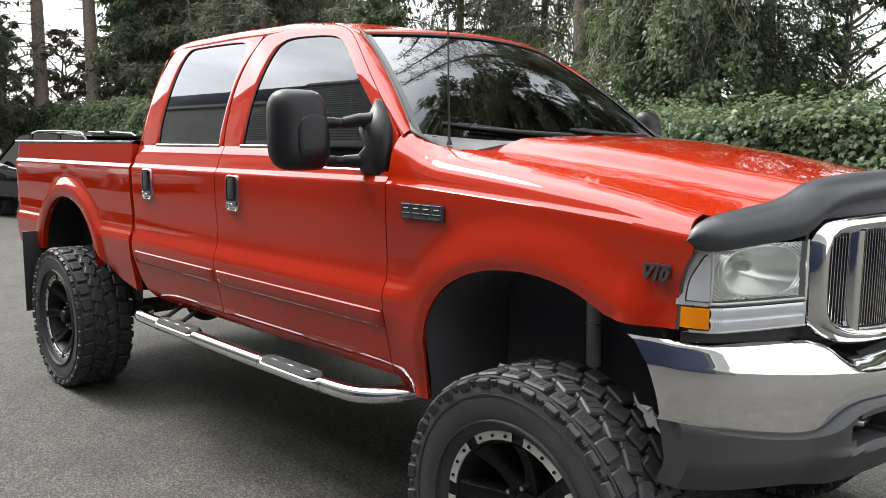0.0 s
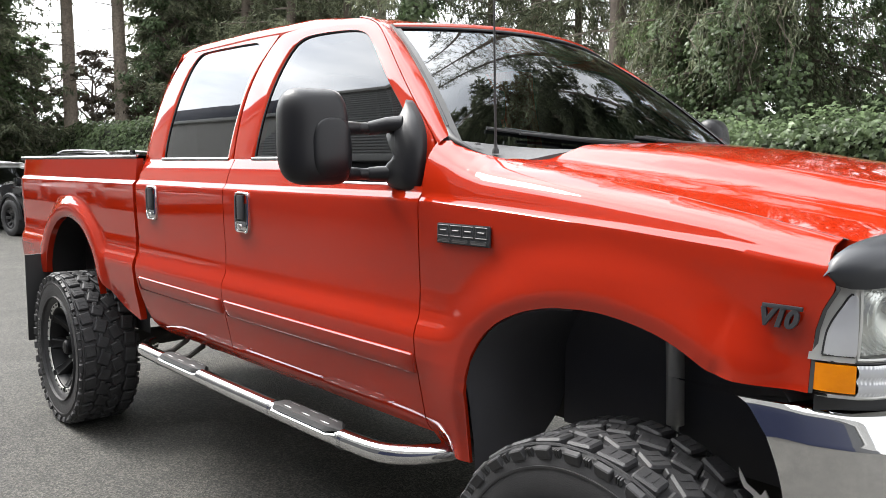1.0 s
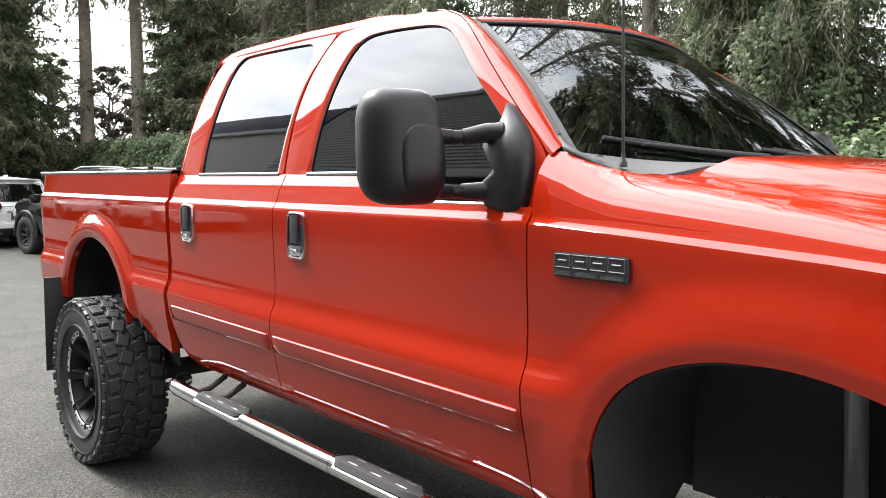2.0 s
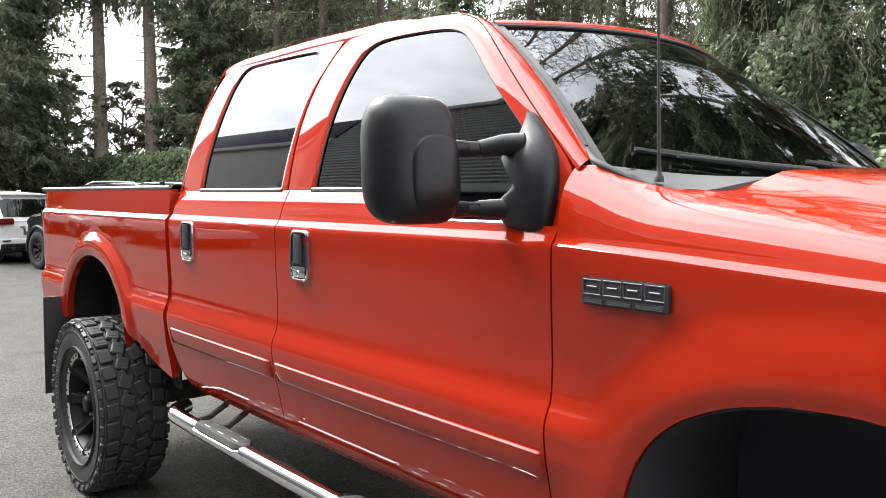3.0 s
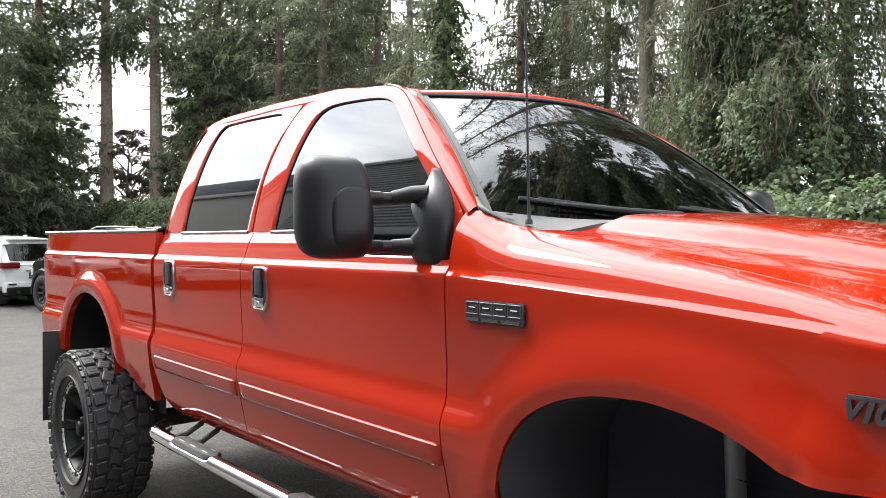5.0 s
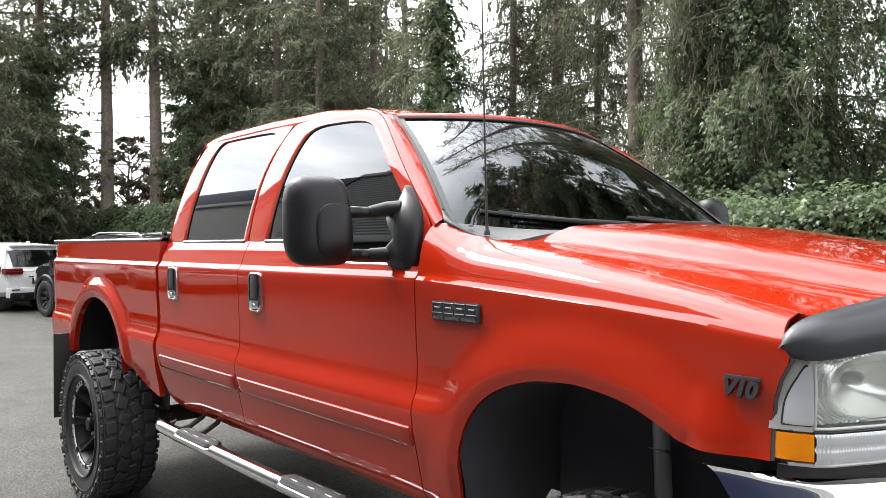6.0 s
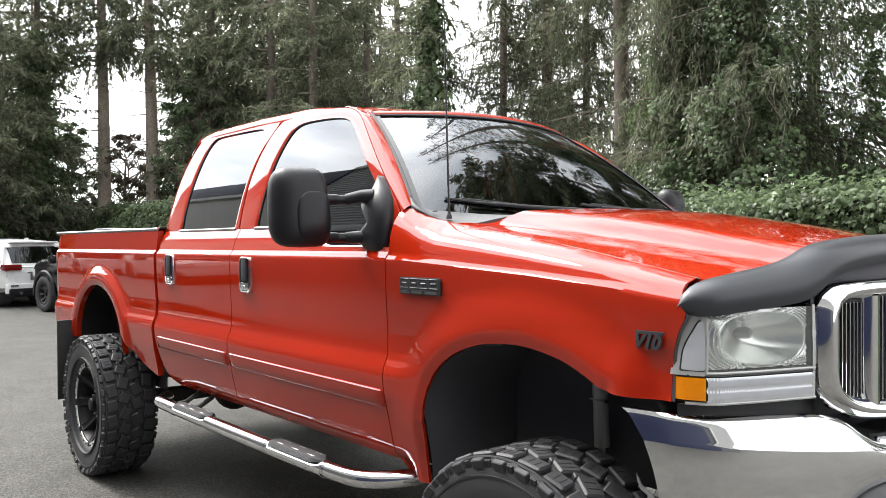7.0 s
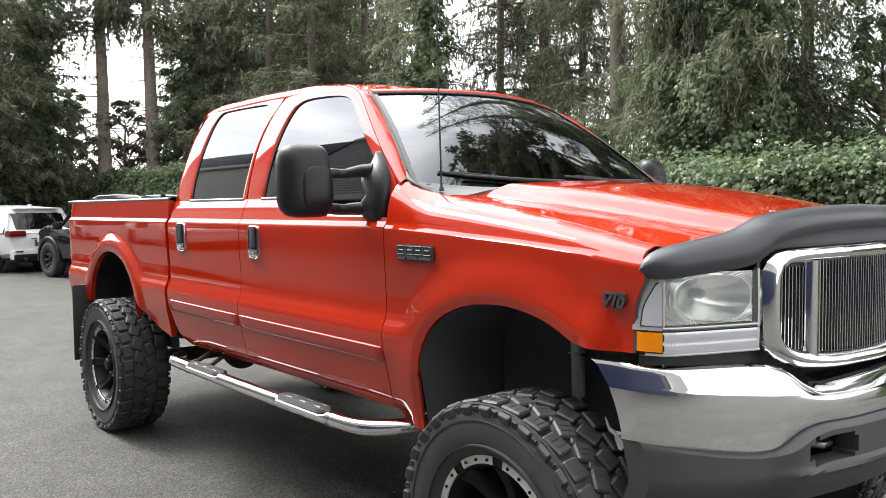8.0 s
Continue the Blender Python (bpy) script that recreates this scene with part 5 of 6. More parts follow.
def leaf_cloud(name, centres, normals, size, material, parent=None, shape="ivy", droop=0.0, ways=None, slim=0.13):
    """Many small leaves as one mesh: each a bent blade of four or five points."""
    n = len(centres)
    c = np.asarray(centres, float)
    nv = np.asarray(normals, float)
    nv /= np.linalg.norm(nv, axis=1, keepdims=True) + 1e-9
    t = rng.normal(size=(n, 3))
    t[:, 2] -= droop
    if ways is not None:
        t = t * 0.45 + np.asarray(ways)
    t -= nv * (t * nv).sum(1, keepdims=True)
    t /= np.linalg.norm(t, axis=1, keepdims=True) + 1e-9
    b = np.cross(nv, t)
    sz = (np.asarray(size) * np.ones(n))[:, None] * rng.uniform(0.6, 1.3, (n, 1))
    if shape == "ivy":
        pts = [(0.62, 0.0, -0.10), (0.13, 0.18, 0.02), (0.06, 0.54, -0.14), (-0.44, 0.27, -0.08), (-0.30, 0.0, 0.08), (-0.44, -0.27, -0.08), (0.06, -0.54, -0.14), (0.13, -0.18, 0.02)]
        tri = [(4, 3, 2), (4, 2, 1), (4, 1, 0), (4, 0, 7), (4, 7, 6), (4, 6, 5)]
    elif shape == "spray":
        pts = [(0.75, 0.0, -0.10), (0.0, slim, 0.0), (-0.5, 0.0, 0.04), (0.0, -slim, 0.0)]
        tri = [(0, 1, 3), (1, 2, 3)]
    else:
        pts = [(0.6, 0.0, -0.08), (0.0, 0.30, 0.0), (-0.5, 0.0, 0.04), (0.0, -0.30, 0.0)]
        tri = [(0, 1, 3), (1, 2, 3)]
    k = len(pts)
    V = np.empty((n, k, 3))
    for i, (p, q, r) in enumerate(pts):
        V[:, i] = c + sz * (t * p + b * q + nv * r)
    F = (np.arange(n)[:, None, None] * k + np.array(tri)[None]).reshape(-1, 3)
    me = bpy.data.meshes.new(name)
    me.vertices.add(n * k)
    me.vertices.foreach_set("co", V.reshape(-1))
    me.loops.add(len(F) * 3)
    me.loops.foreach_set("vertex_index", F.reshape(-1).astype(np.int32))
    me.polygons.add(len(F))
    me.polygons.foreach_set("loop_start", (np.arange(len(F)) * 3).astype(np.int32))
    me.update(calc_edges=True)
    me.materials.append(material)
    ob = new(name, me)
    if parent:
        ob.parent = parent
    return ob


def hedge_face(x, z):
    """How far the ivy bank stands out towards the lot."""
    return 5.0 + 0.35 * noise.noise((x * 0.5, z * 0.7, 0.0)) + 0.22 * noise.noise((x * 1.6, z * 1.7, 4.0)) + 0.35 * max(0, z - 1.5) ** 1.5


def hedge_height(x):
    return 2.18 - 0.26 * ease((x + 8) / 6) + 0.22 * noise.noise((x * 0.35, 0, 9.0)) + 0.16 * noise.noise((x * 1.3, 0, 2.0)) + 0.45 * ease((-x - 14) / 8)


hedge = tagged(new("ivy_hedge"), "tall overgrown bank of dark green ivy leaves", "hedge", kind="stuff")
# near-black sheet: the shade between the leaves, put into its colour
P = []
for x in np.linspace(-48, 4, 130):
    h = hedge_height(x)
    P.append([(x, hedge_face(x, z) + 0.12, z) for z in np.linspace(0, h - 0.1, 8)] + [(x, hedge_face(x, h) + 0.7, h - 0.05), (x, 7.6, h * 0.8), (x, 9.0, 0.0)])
sheet("hedge_core", P, HEDGE_SHADE, hedge)


def bank(n, x0, x1, size):
    x = rng.uniform(x0, x1, n)
    u = rng.uniform(0, 1, n)
    C, N = [], []
    for a, b in zip(x, u):
        h = hedge_height(a) + 0.06 * rng.normal()
        if b < 0.78:
            z = h * (b / 0.78)
            C.append((a, hedge_face(a, z) + rng.uniform(-0.10, 0.10), z))
            N.append((rng.normal(0, 0.45), -1.0, 0.55 + rng.normal(0, 0.4)))
        else:
            d = (b - 0.78) / 0.22
            C.append((a, hedge_face(a, h) + d * 1.6, h + 0.06 - 0.10 * d + rng.uniform(-0.06, 0.08)))
            N.append((rng.normal(0, 0.5), -0.4, 1.0))
    return leaf_cloud("ivy_leaves", C, N, size, IVY, hedge, "ivy", 0.4)


bank(42000, -9, 4, 0.066)
bank(30000, -30, -9, 0.09)
bank(13000, -48, -30, 0.20)


def branch_points(base, way, length, sag, n):
    k = np.linspace(0, 1, n)[:, None]
    p = np.array(base) + np.array(way) * length * k
    p[:, 2:] -= sag * k ** 2
    return p


def conifer(x, y, height, spread, low, seed, density=0.6, size=0.14, ivy=0.0, wide=1.0, hang=0.6, gap=0.6, girth=1.0, full=0.75, near=False, pale=True):
    """Spruce of tiered boughs: each bough a drooping limb with side branchlets that hang and carry needle sprays; ivy: height to which ivy climbs it."""
    global rng
    rng = np.random.default_rng(seed)
    words = "tall conifer clad in climbing ivy below drooping boughs" if ivy > 2 else "tall bare-trunked conifer with dead stubs under its crown" if low > 6 else "tall dark green conifer with drooping tiered boughs"
    tree = tagged(new("conifer_tree"), words, "tree", "trees behind the lot")
    tree.location = (x, y, 0)
    r0 = (0.0070 * min(height, 15) + 0.03) * girth
    trunk = [(0.07 * math.sin(3 * k + seed), 0.07 * math.cos(4 * k + seed), height * k) for k in np.linspace(0, 1, 16)]
    tube("trunk", trunk, [r0 * (1.25 - 0.25 * min(1, k * 12)) * (1 - 0.85 * k) + 0.01 for k in np.linspace(0, 1, 16)], BARK if pale else BRANCH, tree, 14, "grey-brown bark trunk" if pale else "dark brown bark trunk")
    bm = bmesh.new()
    C, N, T = [], [], []
    if low > 6:
        for i in range(40):
            z = rng.uniform(1.8, low)
            a = rng.uniform(0, 2 * math.pi)
            ln = rng.uniform(0.4, 2.2)
            p = branch_points((0, 0, z), (math.cos(a), math.sin(a), rng.uniform(-0.25, 0.15)), ln, rng.uniform(0.0, 0.4), 6)
            p += rng.normal(0, 0.04, p.shape) * np.linspace(0, 1, 6)[:, None]
            tube_into(bm, [tuple(q) for q in p], [0.024, 0.018, 0.013, 0.010, 0.007, 0.004], 5, False)
            for k in (2, 3, 4):
                q = branch_points(p[k], (math.cos(a + rng.choice((-0.9, 0.9))), math.sin(a + rng.choice((-0.9, 0.9))), -0.3), 0.25 * ln, 0.1, 3)
                tube_into(bm, [tuple(v) for v in q], [0.007, 0.005, 0.003], 4, False)
    z = low
    up = np.array((0.0, 0.0, 1.0))
    while z < height - 0.4:
        f = 0.15 + 0.85 * (1 - (z - low) / (height - low)) ** full
        thin = density * (1.0 if z < 10.5 or gap > 1 else 0.28)
        for i in range(int(rng.integers(5, 8))):
            a = rng.uniform(0, 2 * math.pi)
            ln = spread * f * rng.uniform(0.5, 1.15)
            out = np.array((math.cos(a), math.sin(a), 0.0))
            side = np.array((-out[1], out[0], 0.0))
            k = np.linspace(0, 1, 8)[:, None]
            base = np.array((0.0, 0.0, z + rng.uniform(-0.4, 0.4) * gap))
            sag = rng.uniform(0.30, 0.60)
            limb = base + out * ln * k + up * ln * (0.14 * k - sag * k ** 2 + 0.16 * k ** 4) + side * ln * 0.10 * rng.normal() * k ** 2
            tube_into(bm, [tuple(q) for q in limb[::2]] + [tuple(limb[-1])], [0.030 * (0.5 + f * 0.6) * (1 - 0.85 * t) for t in (0, 0.28, 0.57, 0.86, 1.0)], 3, False)
            count = max(5, int(ln * 6.5))
            for j in range(count):
                t = 0.12 + 0.88 * (j + rng.uniform(0, 1)) / count
                at = np.array([np.interp(t * 7, np.arange(8), limb[:, d]) for d in range(3)])
                way = out * 0.6 + side * (0.85 if j % 2 else -0.85) * rng.uniform(0.5, 1.2)
                way /= np.linalg.norm(way)
                bl = min(1.0, (0.16 + 0.40 * ln * (1.08 - t))) * rng.uniform(0.65, 1.25)
                fall = hang * rng.uniform(0.5, 1.5)
                m = max(4, int(thin * (1.35 if near and z < 10.5 else 1.0) * (8 + 36 * (bl + fall * bl))))
                u = rng.uniform(0, 1, m)[:, None]
                C.append(at + way * bl * (u - 0.25 * fall * u ** 2) - up * fall * bl * u ** 1.6 + rng.normal(0, 0.035, (m, 3)))
                T.append(way * (1 - 0.5 * fall * u) - up * 1.6 * fall * u ** 0.6)
                N.append(up * 0.8 + rng.normal(0, 0.55, (m, 3)))
                if near and z < 6.5 and j % 2:
                    drop = rng.uniform(0.35, 1.3)
                    turn = rng.normal(0, 0.10, (4, 3)) * np.array((1, 1, 0.3))
                    twig = [tuple(at + way * 0.25 * bl * (q / 3) - up * drop * (q / 3) + turn[q] * (q > 0)) for q in range(4)]
                    tube_into(bm, twig, [0.0075, 0.006, 0.005, 0.003], 3, False)
        z += gap * rng.uniform(0.7, 1.3)
    tagged(part("branchwork", bm, BRANCH, tree), kind="stuff")
    leaf_cloud("crown", np.concatenate(C), np.concatenate(N), size, FIR, tree, "spray", 0.4, np.concatenate(T), 0.085 if near else 0.13)
    if ivy:
        m = int(820 * ivy * wide * (2.4 if near else 1.0))
        z = rng.uniform(0.5, ivy, m)
        a = rng.uniform(0, 2 * math.pi, m)
        w = wide * np.array([0.30 + 0.60 * abs(noise.noise((t * 1.1 / wide, seed * 3.1 + math.sin(b) * 0.8, math.cos(b) * 0.8))) * 2 for t, b in zip(z, a)]) * (1.15 - (z / ivy) ** 2 * 0.6) * rng.uniform(0.62, 1.12, m)
        q = np.stack([w * np.cos(a), w * np.sin(a), z], 1)
        nn = np.stack([np.cos(a) + rng.normal(0, 0.4, m), np.sin(a) + rng.normal(0, 0.4, m), 0.5 + rng.normal(0, 0.3, m)], 1)
        leaf_cloud("climbing_ivy", q, nn, 0.070 if near else 0.125, IVY, tree, "ivy", 0.5)
    return tree


def broadleaf(x, y, height, spread, clumps, leaves, seed, size=0.09, low=0.8, material=None):
    """Bushy tree: limbs that fork, each end with a loose clump of leaves."""
    global rng
    rng = np.random.default_rng(seed)
    tree = tagged(new("leafy_tree"), "bushy green tree of small leaves with open gaps", "tree", "trees behind the lot")
    tree.location = (x, y, 0)
    bm = bmesh.new()
    tube_into(bm, [(0.1 * math.sin(k * 5 + seed), 0.1 * math.cos(k * 4), height * 0.85 * k) for k in np.linspace(0, 1, 9)], [0.14 * (1 - 0.85 * k) for k in np.linspace(0, 1, 9)], 10)
    part("trunk", bm, BRANCH, tree)
    bm = bmesh.new()
    C, N = [], []
    for i in range(clumps):
        z = low + (height - low) * rng.uniform(0, 1) ** 0.9
        f = math.sin(math.pi * (0.12 + 0.8 * (z - low) / (height - low)))
        a = rng.uniform(0, 2 * math.pi)
        d = spread * f * rng.uniform(0.25, 1.1)
        end = np.array((d * math.cos(a), d * math.sin(a), z))
        start = np.array((0, 0, max(0.3, z - d * 0.7)))
        tube_into(bm, [tuple(start), tuple(start * 0.5 + end * 0.5 + rng.normal(0, 0.08, 3)), tuple(end)], [0.035, 0.02, 0.007], 5, False)
        m = int(leaves * rng.uniform(0.4, 1.5))
        r = rng.uniform(0.22, 0.5) * spread * 0.4
        v = rng.normal(0, 1, (m, 3))
        v /= np.linalg.norm(v, axis=1, keepdims=True)
        q = end + v * r * rng.uniform(0.2, 1.05, (m, 1)) * np.array((1.1, 1.1, 0.75))
        C.append(q)
        N.append(v + np.array((0, -0.3, 0.5)) + rng.normal(0, 0.4, (m, 3)))
    tagged(part("branchwork", bm, BRANCH, tree), kind="stuff")
    leaf_cloud("crown", np.concatenate(C), np.concatenate(N), size, material or BROAD, tree, "leaf", 0.5)
    return tree


EYE_X, EYE_Y = 1.99, -2.87


def spot(across, away):
    """A place by its bearing from the lot's corner: across in hundredths of the distance, and metres away."""
    fx, fy, rx, ry = -0.767, 0.641, 0.641, 0.767
    return EYE_X + away * (fx + rx * across / 100), EYE_Y + away * (fy + ry * across / 100)


FIRS = [  # bearing, distance, height, spread, lowest branch, ivy height, ivy width, hang, tier gap, girth
    (-66, 26, 14, 2.6, 1.4, 3.0, 1.0, 0.6, 0.55, 1.0), (-60, 29, 15, 2.8, 1.4, 4.0, 1.0, 0.6, 0.55, 1.0), (-54.5, 27, 15, 2.4, 1.4, 4.0, 1.0, 0.6, 0.55, 1.0),
    (-56, 23.5, 18, 2.6, 1.6, 3.0, 1.0, 0.6, 0.55, 1.0), (-49.5, 25, 18, 2.2, 1.6, 8.0, 0.9, 0.6, 0.55, 1.0), (-52, 33, 17, 2.6, 1.8, 0.0, 1.0, 0.6, 0.6, 1.0),
    (-41.7, 26.5, 17, 2.6, 7.4, 0.0, 1.0, 0.9, 0.62, 1.75), (-35.7, 26.0, 17, 2.6, 7.4, 0.0, 1.0, 0.9, 0.62, 1.75), (-30.5, 33, 18, 2.4, 2.6, 0.0, 1.0, 0.6, 0.6, 1.0),
    (-28, 25, 18, 2.4, 2.4, 4.8, 1.2, 0.6, 0.6, 1.3), (-24, 28.5, 19, 2.8, 3.0, 0.0, 1.0, 0.7, 0.6, 1.2), (-21, 23.5, 17, 2.5, 2.4, 0.0, 1.0, 0.7, 0.7, 1.1), (-16, 22, 16, 2.4, 2.2, 0.0, 1.0, 0.8, 0.65, 1.1),
    (-12.5, 26, 18, 2.4, 3.0, 0.0, 1.0, 0.8, 0.65, 1.0), (-17, 31, 18, 2.6, 2.4, 0.0, 1.0, 0.6, 0.6, 1.0), (-9, 23, 16, 1.9, 2.4, 0.0, 1.0, 1.0, 0.8, 1.0),
    (-1.5, 18, 14, 1.7, 2.8, 8.5, 0.72, 0.9, 0.7, 0.8), (7.5, 19, 20, 1.9, 2.2, 0.0, 1.0, 1.4, 0.66, 0.7), (12.6, 20, 20, 1.9, 2.4, 0.0, 1.0, 1.4, 0.66, 1.3), (17, 17.5, 21, 2.0, 2.4, 3.2, 0.9, 1.4, 0.66, 0.6), (-5.5, 21, 15, 1.7, 2.4, 0.0, 1.0, 1.0, 0.8, 0.8),
    (21.5, 15.5, 21, 1.9, 2.4, 2.4, 1.0, 1.7, 0.85, 1.2), (28.5, 13.5, 21, 2.0, 3.0, 5.6, 1.1, 1.7, 0.8, 1.2), (37, 12.6, 21, 2.2, 3.0, 9.0, 1.75, 1.6, 0.65, 1.3),
    (45, 16, 20, 1.7, 2.8, 3.0, 1.0, 1.5, 1.0, 1.0), (33, 19, 12, 2.2, 1.8, 0.0, 1.0, 0.7, 0.75, 1.0)]
for i, (b, d, h, w, low, ivy, thick, hang, gap, girth) in enumerate(FIRS):
    x, y = spot(b, d)
    conifer(x, y, h, w, low, 100 + i, (0.58 if -32 < b < -6 else 0.46) if d > 22 else 0.66, 0.185 if d > 22 else 0.130, ivy, thick, hang, gap, girth, 0.75, d < 17, low > 6 or b == 12.6)
for i, (b, d, h) in enumerate(((-58, 36, 17), (-50, 38, 17), (-29, 37, 18), (-25.5, 35, 18), (-22, 38, 18), (-18.5, 35, 18), (-14.5, 33, 17), (-11, 36, 17), (-7.5, 34, 16), (-4.5, 33, 9), (13, 30, 12), (40, 26, 8))):
    x, y = spot(b, d)
    conifer(x, y, h, 3.0, 1.2, 200 + i, 0.26, 0.33, 0.0, 1.0, 0.6, 0.8, pale=False)
# tall firs beside the truck, outside the view, whose tiers stand in the windscreen
for i, (x, y, h, w, low) in enumerate(((-2.2, 11.0, 22, 3.6, 6.8), (-0.4, 12.4, 24, 4.6, 4.0), (1.6, 13.4, 24, 4.4, 3.0))):
    conifer(x, y, h, w, low, 160 + i, 0.40, 0.32, 0.0, 1.0, 0.4, 1.35, 1.3, 0.35)
BUSHES = [(-52, 25, 4.2, 1.6, 60, 90), (-45.5, 24.5, 5.6, 1.3, 90, 90), (-41.5, 25, 4.2, 1.3, 60, 80), (-38.5, 24.2, 5.2, 1.5, 90, 80), (-34.0, 23.5, 4.2, 1.3, 80, 80), (-29.0, 22.0, 7.2, 1.6, 130, 120), (-21, 21, 4.0, 1.5, 55, 90), (-4, 17.5, 4.6, 1.2, 60, 90),
          (16, 14.0, 3.0, 1.3, 50, 80), (31, 13.4, 3.4, 1.3, 50, 100), (43, 14.0, 3.0, 1.3, 50, 90), (54, 12.6, 4.4, 1.3, 70, 90)]
for i, (b, d, h, w, cl, lv) in enumerate(BUSHES):
    x, y = spot(b, d * (1.13 if b < -20 else 1.0))
    broadleaf(x, y, h, w, cl, lv if b < 0 else int(lv * 1.5), 300 + i, 0.10 if b < 0 else 0.07, 0.8, TWIG if i in (3, 4) else BROAD)


# ---- parked vehicles at the back of the lot ----
WHITE = stuff("white_paint", (0.80, 0.80, 0.80), (0.86, 0.86, 0.86), 0.3, scale=2, coat=0.8)
DARK = stuff("dark_paint", (0.004, 0.004, 0.005), (0.007, 0.007, 0.008), 0.5, scale=2, coat=1.0, spec=0.05, coat_ior=1.5)
LAMP_RED = stuff("red_lamp", (0.16, 0.004, 0.006), (0.26, 0.008, 0.008), 0.15, scale=20, coat=0.8)
CAR_GLASS = pane("car_glass", (0.03, 0.035, 0.04), 1.7)


def parked_suv(name, label, paint, m, rails=True, flares=False, tall=0.0, nose=0.89, big=1.0):
    """A sport utility vehicle, nose to its own +x, standing on z = 0."""
    car = tagged(new(name), label, "suv", "parked vehicles")
    half = 0.93
    stations = [(-2.34, 0.55, 0.98), (-2.36, 0.50, 1.02), (-2.30, 0.42, 1.06), (-1.6, 0.36, 1.08), (0.0, 0.34, 1.06), (0.9, 0.34, 1.06), (1.1, 0.36, 1.06), (1.9, 0.40, 1.0), (2.25, 0.45, 0.93), (2.34, 0.55, 0.80)]
    P = []
    for x, lo, hi in stations:
        x = 1.45 + (x - 1.45) * nose / 0.89 if x > 1.45 else x
        hi += tall * ease((x - 0.6) / 0.5) * 1.1
        k = 1 - 0.10 * ease((abs(x) - 1.9) / 0.45)
        w = half * k
        ring = [(w * 0.86, lo), (w * 0.97, lo + 0.10), (w, (lo + hi) / 2), (w * 0.985, hi - 0.06), (w * 0.93, hi), (w * 0.5, hi + 0.015), (0, hi + 0.02)]
        full = [(x, -y, z) for y, z in ring] + [(x, y, z) for y, z in ring[-2::-1]]
        P.append(full)
    bm = bmesh.new()
    vs = grid_into(bm, P)
    bm.faces.new(vs[0])
    bm.faces.new(vs[-1])
    part("body", bm, paint, car, "", 30)
    for x in (-2.33, 1.44 + nose):
        block("bumper", (x - 0.10, -0.86, 0.36), (x + 0.08, 0.86, 0.62), PLASTIC if flares else paint, car, 0.04)
        block("lower_bumper", (x - 0.08, -0.78, 0.28), (x + 0.06, 0.78, 0.42), PLASTIC, car, 0.03)
    top = [(-2.22, 1.06, 0.86), (-2.05, 1.55, 0.72), (-1.9, 1.68, 0.66), (-0.9, 1.74, 0.65), (0.1, 1.72, 0.65), (0.45, 1.64, 0.67), (1.05, 1.08, 0.83)]
    P = [[(x, -w * 1.0, z), (x, -w * 0.96, z + 0.015), (x, -w * 0.6, z + 0.035), (x, 0, z + 0.045), (x, w * 0.6, z + 0.035), (x, w * 0.96, z + 0.015), (x, w, z)] for x, z, w in top[1:-1]]
    sheet("roof", P, paint, car, rim=(0, 0, -0.03))
    for s in (-1, 1):
        P = [[(x, s * (0.90 - (z1 - 1.06) * 0.0), 1.05), (x + (xt - x) * 1.0, s * w, z1)] for x, xt, z1, w in ((-2.2, -1.95, 1.66, 0.70), (-1.3, -1.2, 1.71, 0.69), (-0.4, -0.4, 1.73, 0.69), (0.4, 0.25, 1.69, 0.70), (1.0, 0.5, 1.60, 0.71))]
        sheet("side_glass", P, CAR_GLASS, car, out=(0, s, 0))
        for xa, xb, zt, w in ((-2.2, -1.95, 1.66, 0.70), (-1.25, -1.15, 1.71, 0.69), (-0.1, -0.15, 1.73, 0.69), (1.05, 0.48, 1.62, 0.71)):
            tube("pillar", [(xa, s * 0.895, 1.05), (xb, s * (w + 0.005), zt)], 0.035, paint, car, 8)
        if rails:
            tube("roof_rail", [(-1.85, s * 0.60, 1.70), (-1.70, s * 0.60, 1.765), (-0.9, s * 0.595, 1.79), (-0.2, s * 0.59, 1.785), (0.05, s * 0.59, 1.73)], 0.018, STEEL, car, 8, "silver roof rail")
        block("tail_lamp", (-2.405, min(s * 0.50, s * 0.925), 0.955), (-2.20, max(s * 0.44, s * 0.925), 1.11), LAMP_RED, car, 0.03, "red tail lamp")
        block("tail_lamp_line", (-2.41, min(s * 0.48, s * 0.93), 1.025), (-2.21, max(s * 0.42, s * 0.93), 1.037), SEAL, car, 0.003)
        block("head_lamp", (1.36 + nose, min(s * 0.60, s * 0.935), 0.76), (1.475 + nose, max(s * 0.60, s * 0.935), 0.93), LENS, car, 0.03, "clear head lamp")
        block("side_mirror", (0.72, min(s * 0.95, s * 1.14), 1.07), (0.88, max(s * 0.95, s * 1.14), 1.24), paint, car, 0.04)
        for x in (-1.42, 1.45):
            wheel = tagged(new("wheel"), "dark alloy wheel with black tyre")
            wheel.parent = car
            wheel.matrix_local = Matrix.Translation((x, s * 0.84, 0.38 * big)) @ (Matrix.Rotation(math.pi, 4, "Z") if s > 0 else Matrix.Identity(4)) @ Matrix.Diagonal((0.81 * big, 0.75, 0.81 * big, 1))
            put("tyre", CAR_TYRE, wheel)
            put("rim", RIM, wheel)
            for k in range(8):
                put("spoke", CAR_SPOKE, wheel, Matrix.Rotation(2 * math.pi * k / 8, 4, "Y"))
            bm = bmesh.new()
            P = []
            for a in np.linspace(-0.1, math.pi + 0.1, 18):
                P.append([(x + r * big * math.cos(a), s * y, 0.40 * big + r * big * math.sin(a)) for r, y in ((0.40, 0.90), (0.415, 0.955), (0.47, 0.955), (0.50, 0.925))])
